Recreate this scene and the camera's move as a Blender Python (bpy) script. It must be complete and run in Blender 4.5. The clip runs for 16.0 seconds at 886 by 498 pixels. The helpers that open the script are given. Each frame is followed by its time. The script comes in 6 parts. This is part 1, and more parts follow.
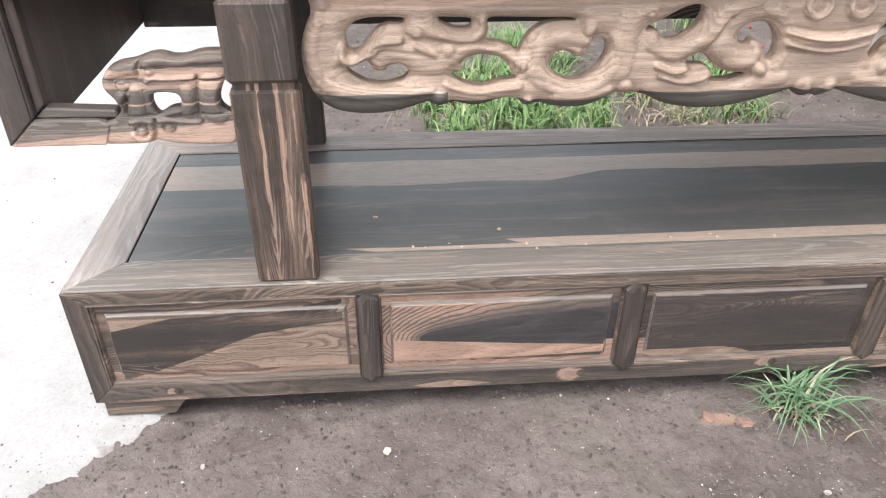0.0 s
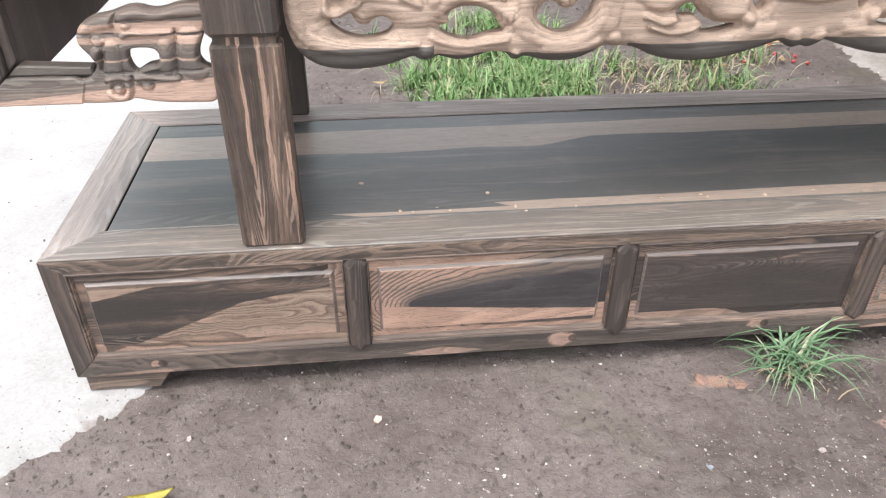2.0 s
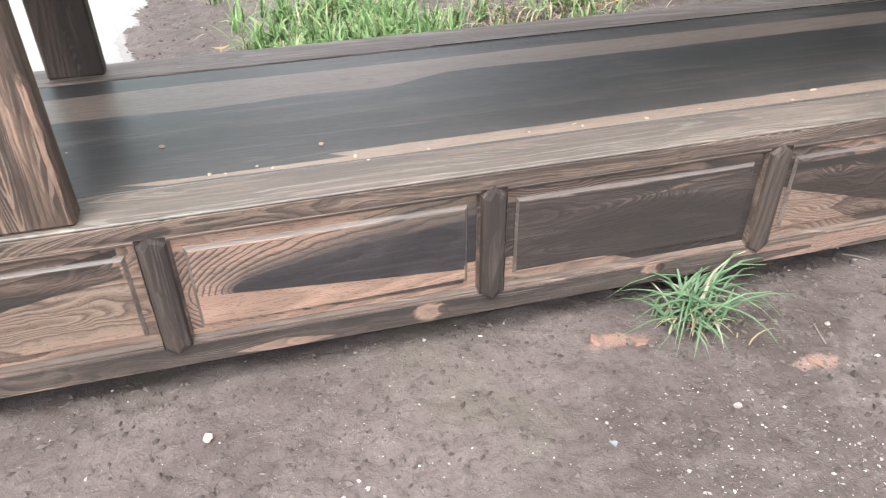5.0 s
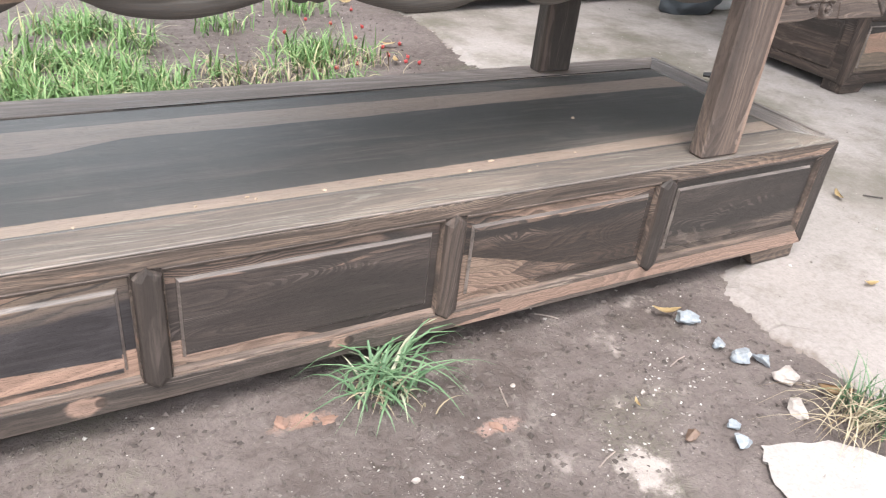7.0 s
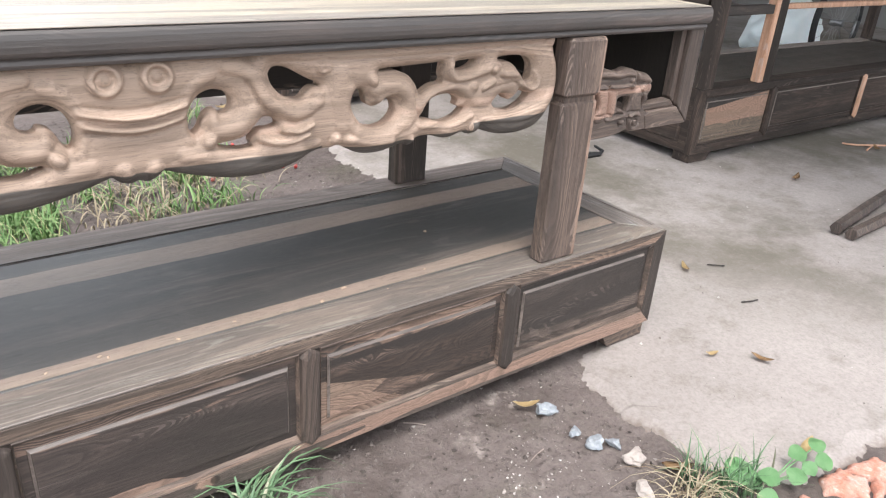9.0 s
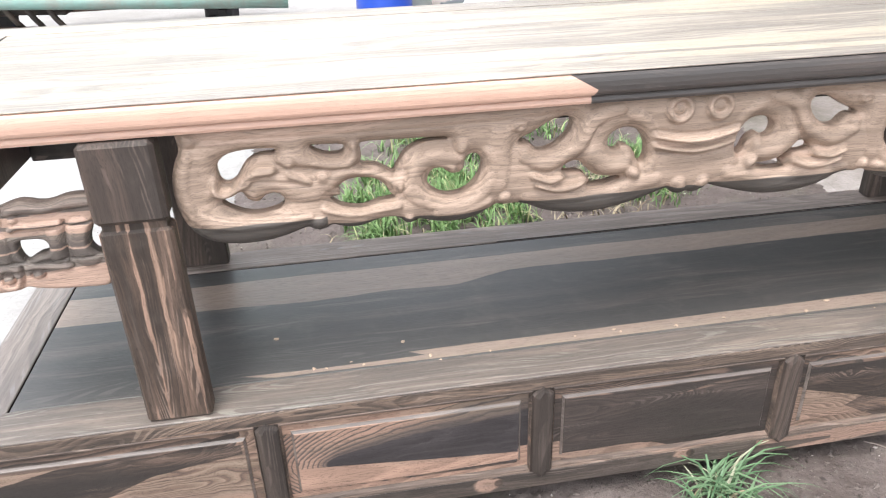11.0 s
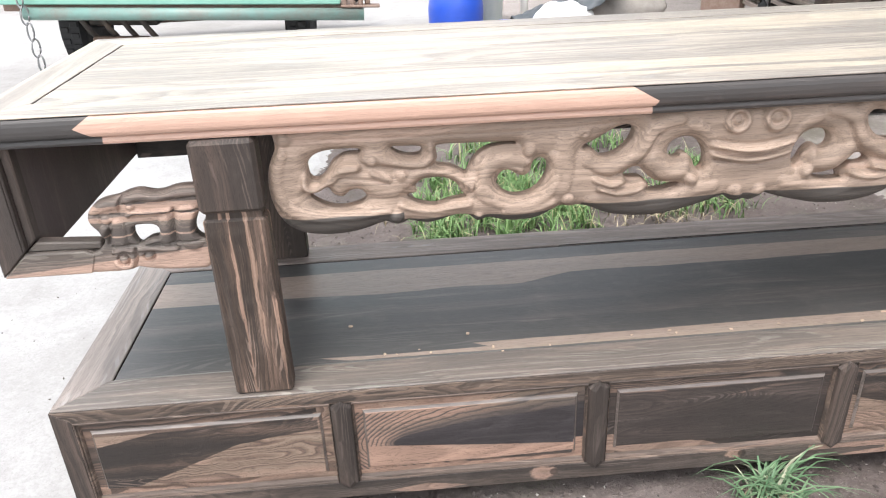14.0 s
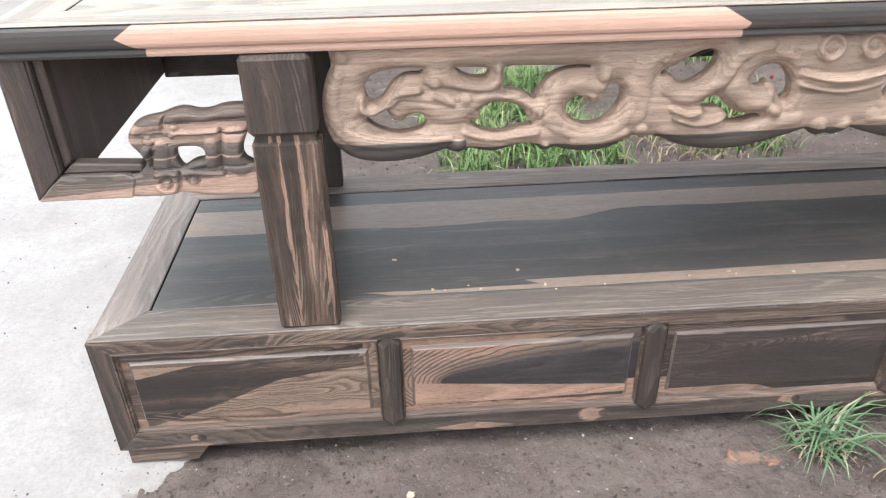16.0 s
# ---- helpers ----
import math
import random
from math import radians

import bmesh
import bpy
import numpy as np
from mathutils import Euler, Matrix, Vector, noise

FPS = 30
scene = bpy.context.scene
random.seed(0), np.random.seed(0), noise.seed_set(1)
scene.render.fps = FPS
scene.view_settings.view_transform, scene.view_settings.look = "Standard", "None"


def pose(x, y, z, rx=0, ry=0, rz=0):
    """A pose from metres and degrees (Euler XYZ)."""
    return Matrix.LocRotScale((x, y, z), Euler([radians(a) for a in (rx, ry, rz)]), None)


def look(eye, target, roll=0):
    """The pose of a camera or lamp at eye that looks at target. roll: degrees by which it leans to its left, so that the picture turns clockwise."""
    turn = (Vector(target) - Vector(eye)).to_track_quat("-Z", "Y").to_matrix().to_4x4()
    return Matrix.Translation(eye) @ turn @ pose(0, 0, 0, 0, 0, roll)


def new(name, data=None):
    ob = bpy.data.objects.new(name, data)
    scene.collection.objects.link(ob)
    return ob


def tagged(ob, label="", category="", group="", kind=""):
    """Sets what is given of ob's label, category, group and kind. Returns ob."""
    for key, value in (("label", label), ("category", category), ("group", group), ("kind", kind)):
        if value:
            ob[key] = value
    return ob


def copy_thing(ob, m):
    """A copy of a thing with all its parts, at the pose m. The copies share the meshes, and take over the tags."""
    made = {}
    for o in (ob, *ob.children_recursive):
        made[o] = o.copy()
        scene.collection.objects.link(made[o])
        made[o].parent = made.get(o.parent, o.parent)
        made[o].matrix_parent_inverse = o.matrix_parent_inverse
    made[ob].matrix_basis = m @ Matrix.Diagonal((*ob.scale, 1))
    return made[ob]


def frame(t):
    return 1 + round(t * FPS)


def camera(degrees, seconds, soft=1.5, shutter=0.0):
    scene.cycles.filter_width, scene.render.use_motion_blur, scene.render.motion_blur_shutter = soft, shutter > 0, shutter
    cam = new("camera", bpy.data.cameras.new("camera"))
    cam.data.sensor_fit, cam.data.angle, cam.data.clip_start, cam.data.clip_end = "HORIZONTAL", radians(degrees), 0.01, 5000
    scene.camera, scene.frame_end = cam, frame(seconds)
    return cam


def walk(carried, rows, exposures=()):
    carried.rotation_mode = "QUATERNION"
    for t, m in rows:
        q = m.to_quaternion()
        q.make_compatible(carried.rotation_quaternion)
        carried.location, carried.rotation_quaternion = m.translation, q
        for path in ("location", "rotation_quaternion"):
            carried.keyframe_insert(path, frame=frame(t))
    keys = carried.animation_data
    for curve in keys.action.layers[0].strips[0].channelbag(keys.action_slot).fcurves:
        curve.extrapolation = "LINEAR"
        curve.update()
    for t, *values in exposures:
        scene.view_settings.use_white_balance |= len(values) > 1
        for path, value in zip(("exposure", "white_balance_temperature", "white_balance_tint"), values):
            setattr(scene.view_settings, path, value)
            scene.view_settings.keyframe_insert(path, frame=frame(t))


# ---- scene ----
cam = camera(61.2, 16.0, soft=1.1, shutter=0.15)
PATH = [
    (0, (0.51, -0.951, 0.962), (0.637, 0.711, -0.143), 0.4),
    (0.5, (0.519, -0.981, 0.947), (0.657, 0.728, -0.083), -1.3),
    (1, (0.521, -0.98, 0.943), (0.703, 0.719, -0.096), -1.2),
    (1.5, (0.52, -0.979, 0.932), (0.704, 0.71, -0.123), -1.0),
    (2, (0.504, -0.96, 0.908), (0.67, 0.691, -0.209), 0.2),
    (2.5, (0.495, -0.932, 0.866), (0.642, 0.695, -0.289), 0.7),
    (3, (0.508, -0.9, 0.827), (0.628, 0.714, -0.349), -1.3),
    (3.2, (0.512, -0.894, 0.803), (0.628, 0.726, -0.365), -1.0),
    (5.3, (0.64, -0.8, 0.748), (1.132, 0.771, -0.387), 0.7),
    (5.5, (0.651, -0.797, 0.747), (1.206, 0.763, -0.375), 2.1),
    (6, (0.699, -0.795, 0.747), (1.378, 0.738, -0.341), 4.3),
    (6.5, (0.762, -0.801, 0.754), (1.541, 0.705, -0.306), 5.1),
    (7, (0.807, -0.82, 0.766), (1.713, 0.645, -0.251), 6.6),
    (7.5, (0.822, -0.84, 0.78), (1.834, 0.582, -0.197), 7.5),
    (8, (0.851, -0.868, 0.817), (1.908, 0.53, -0.146), 6.8),
    (8.5, (0.88, -0.881, 0.858), (1.973, 0.513, -0.071), 4.7),
    (9, (0.875, -0.892, 0.904), (1.997, 0.526, 0.05), 4.3),
    (9.5, (0.815, -0.902, 0.952), (1.806, 0.648, 0.166), 1.6),
    (10, (0.727, -0.918, 0.984), (1.340, 0.814, 0.196), -0.8),
    (10.2, (0.684, -0.908, 0.996), (1.198, 0.841, 0.172), -1.1),
    (12.3, (0.584, -0.949, 1.005), (0.692, 0.805, 0.049), -2.2),
    (12.5, (0.584, -0.954, 1.016), (0.687, 0.799, 0.058), -2.1),
    (13, (0.585, -1.003, 1.036), (0.694, 0.769, 0.115), -2.0),
    (13.5, (0.589, -1.015, 1.034), (0.694, 0.772, 0.141), -2.4),
    (14, (0.588, -1.007, 1.02), (0.688, 0.78, 0.13), -2.5),
    (14.5, (0.58, -1.002, 1.018), (0.695, 0.776, 0.11), -0.8),
    (15, (0.56, -1.01, 1.019), (0.682, 0.759, 0.095), 0.2),
    (15.5, (0.542, -1.013, 1.011), (0.649, 0.746, 0.065), 1.0),
    (16, (0.498, -0.945, 0.987), (0.597, 0.76, -0.054), -1.2),
]

walk(cam, [(t, look(eye, target, roll)) for t, eye, target, roll in PATH],
     exposures=((0.0, 1.48), (3.0, 1.46), (5.5, 1.70), (7.0, 1.68), (8.5, 1.43), (10.0, 1.50), (12.5, 1.42), (14.0, 1.34), (16.0, 1.28)))

# ---- light: a bright overcast sky, soft and high ----
world = bpy.data.worlds.new("sky")
scene.world = world
world.use_nodes = True
wn = world.node_tree
sky = wn.nodes.new("ShaderNodeTexSky")
sky.sky_type, sky.sun_disc = "NISHITA", False
sky.sun_elevation, sky.sun_rotation = radians(68), radians(200)
sky.dust_density, sky.air_density, sky.ozone_density = 3.0, 1.2, 1.0
cloud = wn.nodes.new("ShaderNodeHueSaturation")
cloud.inputs["Saturation"].default_value = 0.35
wn.links.new(sky.outputs[0], cloud.inputs["Color"])
veil = wn.nodes.new("ShaderNodeMix")
veil.data_type, veil.blend_type = "RGBA", "ADD"
veil.inputs[0].default_value, veil.inputs[7].default_value = 1.0, (1.12, 1.17, 1.23, 1)
wn.links.new(cloud.outputs[0], veil.inputs[6])
wn.links.new(veil.outputs[2], wn.nodes["Background"].inputs[0])
wn.nodes["Background"].inputs[1].default_value = 0.15
sun_data = bpy.data.lights.new("sun", "SUN")
sun_data.energy, sun_data.angle, sun_data.color = 0.75, radians(28), (1.0, 0.975, 0.95)
sun = new("sun", sun_data)
sun.matrix_world = look((-2.6, -2.2, 9.0), (0, 0, 0))


# ---- material helpers ----
class Nodes:
    """A thin layer over a material's node tree."""

    def __init__(self, name):
        self.mat = bpy.data.materials.new(name)
        self.mat.use_nodes = True
        self.t = self.mat.node_tree
        self.bsdf = self.t.nodes["Principled BSDF"]

    def put(self, socket, value):
        if value is None:
            return
        if hasattr(value, "is_output"):
            self.t.links.new(value, socket)
        elif isinstance(value, (tuple, list)) and socket.type == "RGBA" and len(value) == 3:
            socket.default_value = (*value, 1)
        else:
            socket.default_value = value

    def math(self, op, a, b=None, c=None, clamp=False):
        n = self.t.nodes.new("ShaderNodeMath")
        n.operation, n.use_clamp = op, clamp
        for s, v in zip(n.inputs, (a, b, c)):
            self.put(s, v)
        return n.outputs[0]

    def coords(self, kind="Object"):
        return self.t.nodes.new("ShaderNodeTexCoord").outputs[kind]

    def split(self, v):
        n = self.t.nodes.new("ShaderNodeSeparateXYZ")
        self.put(n.inputs[0], v)
        return n.outputs

    def join(self, x, y, z):
        n = self.t.nodes.new("ShaderNodeCombineXYZ")
        for s, v in zip(n.inputs, (x, y, z)):
            self.put(s, v)
        return n.outputs[0]

    def scaled(self, v, scale, shift=(0, 0, 0)):
        n = self.t.nodes.new("ShaderNodeMapping")
        self.put(n.inputs[0], v)
        n.inputs["Scale"].default_value, n.inputs["Location"].default_value = scale, shift
        return n.outputs[0]

    def noise(self, v, scale=1.0, detail=3.0, rough=0.55, distort=0.0):
        n = self.t.nodes.new("ShaderNodeTexNoise")
        self.put(n.inputs["Vector"], v)
        n.inputs["Scale"].default_value, n.inputs["Detail"].default_value = scale, detail
        n.inputs["Roughness"].default_value, n.inputs["Distortion"].default_value = rough, distort
        return n.outputs[0]

    def cells(self, v, scale=1.0, out="Distance"):
        n = self.t.nodes.new("ShaderNodeTexVoronoi")
        self.put(n.inputs["Vector"], v)
        n.inputs["Scale"].default_value = scale
        return n.outputs[out]

    def step(self, v, lo, hi, a=0.0, b=1.0):
        n = self.t.nodes.new("ShaderNodeMapRange")
        n.interpolation_type = "SMOOTHSTEP"
        for s, x in zip(n.inputs, (v, lo, hi, a, b)):
            self.put(s, x)
        return n.outputs[0]

    def mix(self, f, a, b, how="MIX"):
        n = self.t.nodes.new("ShaderNodeMix")
        n.data_type, n.blend_type = "RGBA", how
        self.put(n.inputs[0], f)
        self.put(n.inputs[6], a)
        self.put(n.inputs[7], b)
        return n.outputs[2]

    def bump(self, height, strength=0.3, distance=0.002, after=None):
        n = self.t.nodes.new("ShaderNodeBump")
        n.inputs["Strength"].default_value, n.inputs["Distance"].default_value = strength, distance
        self.put(n.inputs["Height"], height)
        self.put(n.inputs["Normal"], after)
        return n.outputs[0]

    def done(self, colour, rough, normal=None, metal=0.0, spec=0.5):
        b = self.bsdf
        self.put(b.inputs["Base Color"], colour)
        self.put(b.inputs["Roughness"], rough)
        self.put(b.inputs["Normal"], normal)
        self.put(b.inputs["Metallic"], metal)
        self.put(b.inputs["Specular IOR Level"], spec)
        return self.mat


SAP, HEART, BROWN = (0.46, 0.293, 0.220), (0.040, 0.034, 0.031), (0.185, 0.127, 0.098)


def wood(name, axis="X", seed=0.0, dark=HEART, mid=BROWN, sap=SAP, brown=0.5, streak=0.0, stripe=(1.1, 34), patches=(), blacks=(), figures=(), knots=(), black=None, rough=0.52, lines=26.0, figure=0.42, worn=0.17, spec=0.28, swirl=(0.9, 8.0), ripple=0.5, olive=0.45, glint=0.3, pore=0.55, flame=None):
    """Striped ebony. axis: the way of the grain. brown: how much of it is brown; streak: how much is pale sapwood, in stripes of that scale.
    patches, blacks and figures: sapwood, black heartwood or flamed figure inside half spaces (a, b, c, d, wobble): a*x + b*y + c*z > d, in the thing's metres.
    lines: how many growth lines; swirl: how fast they bend, along and across the grain; ripple: their kinks; figure: how dark they are in sapwood.
    flame: (x, z, squash, lines a metre, heart): growth lines nested round a tongue of black heartwood whose tip is at x, z."""
    n = Nodes(name)
    p = n.coords()
    x, y, z = n.split(p)
    along = {"X": (x, y, z), "Y": (y, x, z), "Z": (z, x, y)}[axis]
    g = n.scaled(n.join(*along), (1, 1, 1), (seed * 1.7, seed * 0.83, seed * 0.41))
    bow = n.math("MULTIPLY", n.math("SUBTRACT", n.noise(n.scaled(g, (3.0, 5, 5), (1, 7, 3)), 1.0, 2.0), 0.5), 0.035)
    kink = n.math("MULTIPLY", n.math("SUBTRACT", n.noise(n.scaled(g, (16, 26, 26), (6, 2, 9)), 1.0, 2.0), 0.5), 0.012 * ripple)
    bow = n.math("ADD", bow, kink)
    ga, gb, gc = n.split(g)
    g = n.join(ga, n.math("ADD", gb, bow), n.math("ADD", gc, bow))
    sway = n.noise(n.scaled(g, (3.2, 2.5, 2.5)), 1.0, 3.0, 0.5)
    fine = n.noise(n.scaled(g, (6, 420, 420)), 1.0, 3.0, 0.65)
    pores = n.noise(n.scaled(g, (26, 1100, 1100)), 1.0, 2.0, 0.6)
    rings = n.noise(n.scaled(g, (swirl[0], swirl[1], swirl[1])), 1.0, 1.5, 0.4, 0.5)
    turn = n.math("FRACT", n.math("MULTIPLY", rings, lines))
    # each growth line: a slow rise and a sharp fall
    veins = n.math("MULTIPLY", n.step(turn, 0.0, 0.80), n.step(turn, 0.84, 1.0, 1, 0))
    hair = n.math("FRACT", n.math("MULTIPLY", rings, lines * 2.7))
    hair = n.math("MULTIPLY", n.step(hair, 0.0, 0.35), n.step(hair, 0.6, 0.95, 1, 0))
    broad = n.noise(n.scaled(g, (0.8, 18, 18), (3, 1, 2)), 1.0, 2.5, 0.5, 0.4)
    swing = n.step(n.noise(n.scaled(g, (2.2, 16, 16), (4, 8, 1)), 1.0, 2.0), 0.36, 0.66)
    thin = n.noise(n.scaled(g, (1.6, 150, 150), (2, 6, 4)), 1.0, 3.0, 0.6, 0.25)
    body = n.math("ADD", n.math("MULTIPLY", n.math("MULTIPLY", veins, swing), 0.62), n.math("ADD", n.math("MULTIPLY", n.step(thin, 0.44, 0.68), 0.42), n.math("MULTIPLY", fine, 0.28)))
    amount = n.math("MULTIPLY", n.step(broad, 0.62 - brown * 0.4, 0.80 - brown * 0.3), n.math("ADD", n.math("MULTIPLY", body, 1.15), 0.02), clamp=True)
    col = n.mix(amount, dark, mid)
    if glint:
        # thin pale lines that run with the growth lines
        lit = n.math("MULTIPLY", n.step(hair, 0.82, 1.0), n.step(n.noise(n.scaled(g, (4, 40, 40), (8, 3, 5)), 1.0, 3.0, 0.6), 0.50, 0.68))
        col = n.mix(n.math("MULTIPLY", lit, glint), col, tuple(min(0.5, c * 2.2 + 0.05) for c in mid))

    def inside(groups):
        total = None
        for planes in groups:
            m = None
            for a, b, c, d, wobble in planes:
                v = n.math("ADD", n.math("MULTIPLY", x, a), n.math("ADD", n.math("MULTIPLY", y, b), n.math("MULTIPLY", z, c)))
                if wobble:
                    v = n.math("ADD", v, n.math("MULTIPLY", n.math("SUBTRACT", sway, 0.5), wobble * 5.0))
                    v = n.math("ADD", v, n.math("MULTIPLY", n.math("SUBTRACT", fine, 0.5), 0.004))
                s = n.step(v, d - 0.0010, d + 0.0010)
                m = s if m is None else n.math("MULTIPLY", m, s)
            total = m if total is None else n.math("MAXIMUM", total, m)
        return total

    heart = n.mix(n.math("MULTIPLY", body, 0.6 if black else 0.3), black or tuple(c * 0.8 for c in dark), tuple(c * 2.4 for c in black) if black else mid)
    cloud = n.step(n.noise(n.scaled(g, (2.4, 20, 20), (2, 9, 4)), 1.0, 2.0), 0.42, 0.62, 0, olive)
    ground = n.mix(cloud, sap, (sap[0] * 0.62, sap[1] * 0.74, sap[2] * 0.74))
    pale = n.mix(veins, n.mix(figure, (dark[0] * 1.5, dark[1] * 1.4, dark[2] * 1.3), sap), ground)
    pale = n.mix(n.math("MULTIPLY", hair, 0.35 - 0.25 * figure), pale, tuple(c * 0.5 for c in sap))
    pale = n.mix(n.math("MULTIPLY", fine, 0.9 * pore), pale, tuple(c * 0.66 for c in sap))
    if figures:
        tongues = n.mix(n.math("MULTIPLY", veins, n.step(swing, 0.0, 0.6, 0.5, 1.0)), tuple(c * 1.4 for c in dark), tuple(c * 0.62 for c in sap))
        tongues = n.mix(n.step(broad, 0.50, 0.70, 0, 0.5), tongues, n.mix(veins, tuple(c * 0.3 for c in sap), tuple(c * 0.66 for c in sap)))
        col = n.mix(inside(figures), col, n.mix(n.math("MULTIPLY", fine, 0.45), tongues, tuple(c * 1.5 for c in dark)))
    if flame:
        fx, fz, squash, dense, core = flame
        u, v = n.math("SUBTRACT", x, fx), n.math("MULTIPLY", n.math("SUBTRACT", z, fz), squash)
        f = n.math("SUBTRACT", n.math("SQRT", n.math("ADD", n.math("MULTIPLY", u, u), n.math("MULTIPLY", v, v))), u)
        f = n.math("ADD", f, n.math("MULTIPLY", n.math("SUBTRACT", n.noise(n.scaled(g, (14, 30, 30), (3, 3, 8)), 1.0, 3.0, 0.6), 0.5), 0.016))
        uneven = n.noise(n.scaled(g, (5, 26, 26), (1, 8, 2)), 1.0, 2.0)
        turn = n.math("FRACT", n.math("ADD", n.math("MULTIPLY", f, dense), n.math("MULTIPLY", uneven, 2.6)))
        nested = n.math("MULTIPLY", n.step(turn, 0.0, n.step(uneven, 0.4, 0.6, 0.25, 0.8)), n.step(turn, 0.80, 1.0, 1, 0))
        tan = n.mix(cloud, tuple(c * 0.86 for c in sap), (sap[0] * 0.55, sap[1] * 0.66, sap[2] * 0.66))
        tone = n.mix(n.math("MULTIPLY", nested, n.step(f, core, core + 0.05, 0.22, 1.0)), tuple(c * 1.9 for c in dark), tan)
        tone = n.mix(n.math("MULTIPLY", fine, 0.5), tone, tuple(c * 2.2 for c in dark))
        col = n.mix(n.step(f, core - 0.002, core + 0.005), heart, tone)
    if blacks:
        col = n.mix(inside(blacks), col, heart)
    if streak:
        v = n.noise(n.scaled(g, (stripe[0], stripe[1], stripe[1]), (5, 2, 7)), 1.0, 2.0, 0.5, 0.3)
        col = n.mix(n.step(v, 0.68 - streak * 0.3, 0.73 - streak * 0.3, 0, 0.92), col, pale)
    if patches:
        col = n.mix(inside(patches), col, pale)
    for kx, kz, kr in knots:
        d = n.math("ADD", n.math("POWER", n.math("MULTIPLY", n.math("SUBTRACT", x, kx), 0.6), 2.0), n.math("POWER", n.math("SUBTRACT", z, kz), 2.0))
        d = n.math("ADD", n.math("SQRT", d), n.math("MULTIPLY", n.math("SUBTRACT", n.noise(p, 60, 2.0), 0.5), 0.012))
        col = n.mix(n.step(d, kr * 0.8, kr * 1.3, 0.85, 0), col, n.mix(n.step(d, 0.0, kr), tuple(c * 0.7 for c in sap), sap))
        eye = n.math("ADD", n.math("POWER", n.math("SUBTRACT", x, kx + kr * 1.5), 2.0), n.math("POWER", n.math("SUBTRACT", z, kz), 2.0))
        col = n.mix(n.step(eye, 0.00003, 0.00009, 0.85, 0), col, (0.035, 0.026, 0.022))
    # open grain, sanding dust and pale scuffs
    col = n.mix(n.step(pores, 0.30, 0.50, pore, 0), col, tuple(c * 0.5 for c in dark))
    scuff = n.noise(n.scaled(g, (2.5, 55, 55), (9, 4, 1)), 1.0, 4.0, 0.7)
    col = n.mix(n.step(scuff, 0.56, 0.80, 0, worn), col, (0.36, 0.30, 0.262))
    dust = n.noise(n.scaled(p, (9, 9, 9), (seed, 0, 0)), 1.0, 5.0, 0.7)
    col = n.mix(n.step(dust, 0.50, 0.85, 0, worn * 0.6), col, (0.35, 0.305, 0.272))
    r = n.math("ADD", rough - 0.1, n.math("MULTIPLY", dust, 0.22))
    h = n.math("ADD", n.math("MULTIPLY", pores, 0.6), n.math("ADD", fine, n.math("MULTIPLY", veins, 0.35)))
    return n.done(col, r, n.bump(h, 0.32, 0.0012), spec=spec)


def plain(name, colour, rough=0.6, metal=0.0, vary=0.25, grain=18.0, second=None):
    """Paint, plastic, stone or metal with blotches and fine grain."""
    n = Nodes(name)
    p = n.coords()
    a, b = n.noise(p, grain, 4.0, 0.65), n.noise(p, grain * 7, 3.0)
    col = n.mix(n.step(a, 0.35, 0.75, 0, vary * 2), colour, second or tuple(c * 0.55 for c in colour))
    col = n.mix(n.math("MULTIPLY", b, vary), col, tuple(min(1, c * 1.25) for c in colour))
    return n.done(col, n.math("ADD", rough - 0.08, n.math("MULTIPLY", a, 0.16)), n.bump(n.math("ADD", a, b), 0.25, 0.002), metal)


def leafy(name, low, high, dry=(0.42, 0.36, 0.16), single=False):
    """Grass or leaves: each blade takes its own green, a few are dry."""
    n = Nodes(name)
    geo = n.t.nodes.new("ShaderNodeObjectInfo").outputs["Random"] if single else n.t.nodes.new("ShaderNodeNewGeometry").outputs["Random Per Island"]
    col = n.mix(geo, low, high)
    col = n.mix(n.step(geo, 0.86, 0.9), col, dry)
    col = n.mix(n.math("MULTIPLY", n.noise(n.coords(), 60, 3.0), 0.35), col, tuple(c * 0.5 for c in low))
    n.put(n.bsdf.inputs["Subsurface Weight"], 0.0)
    return n.done(col, 0.5, spec=0.35)


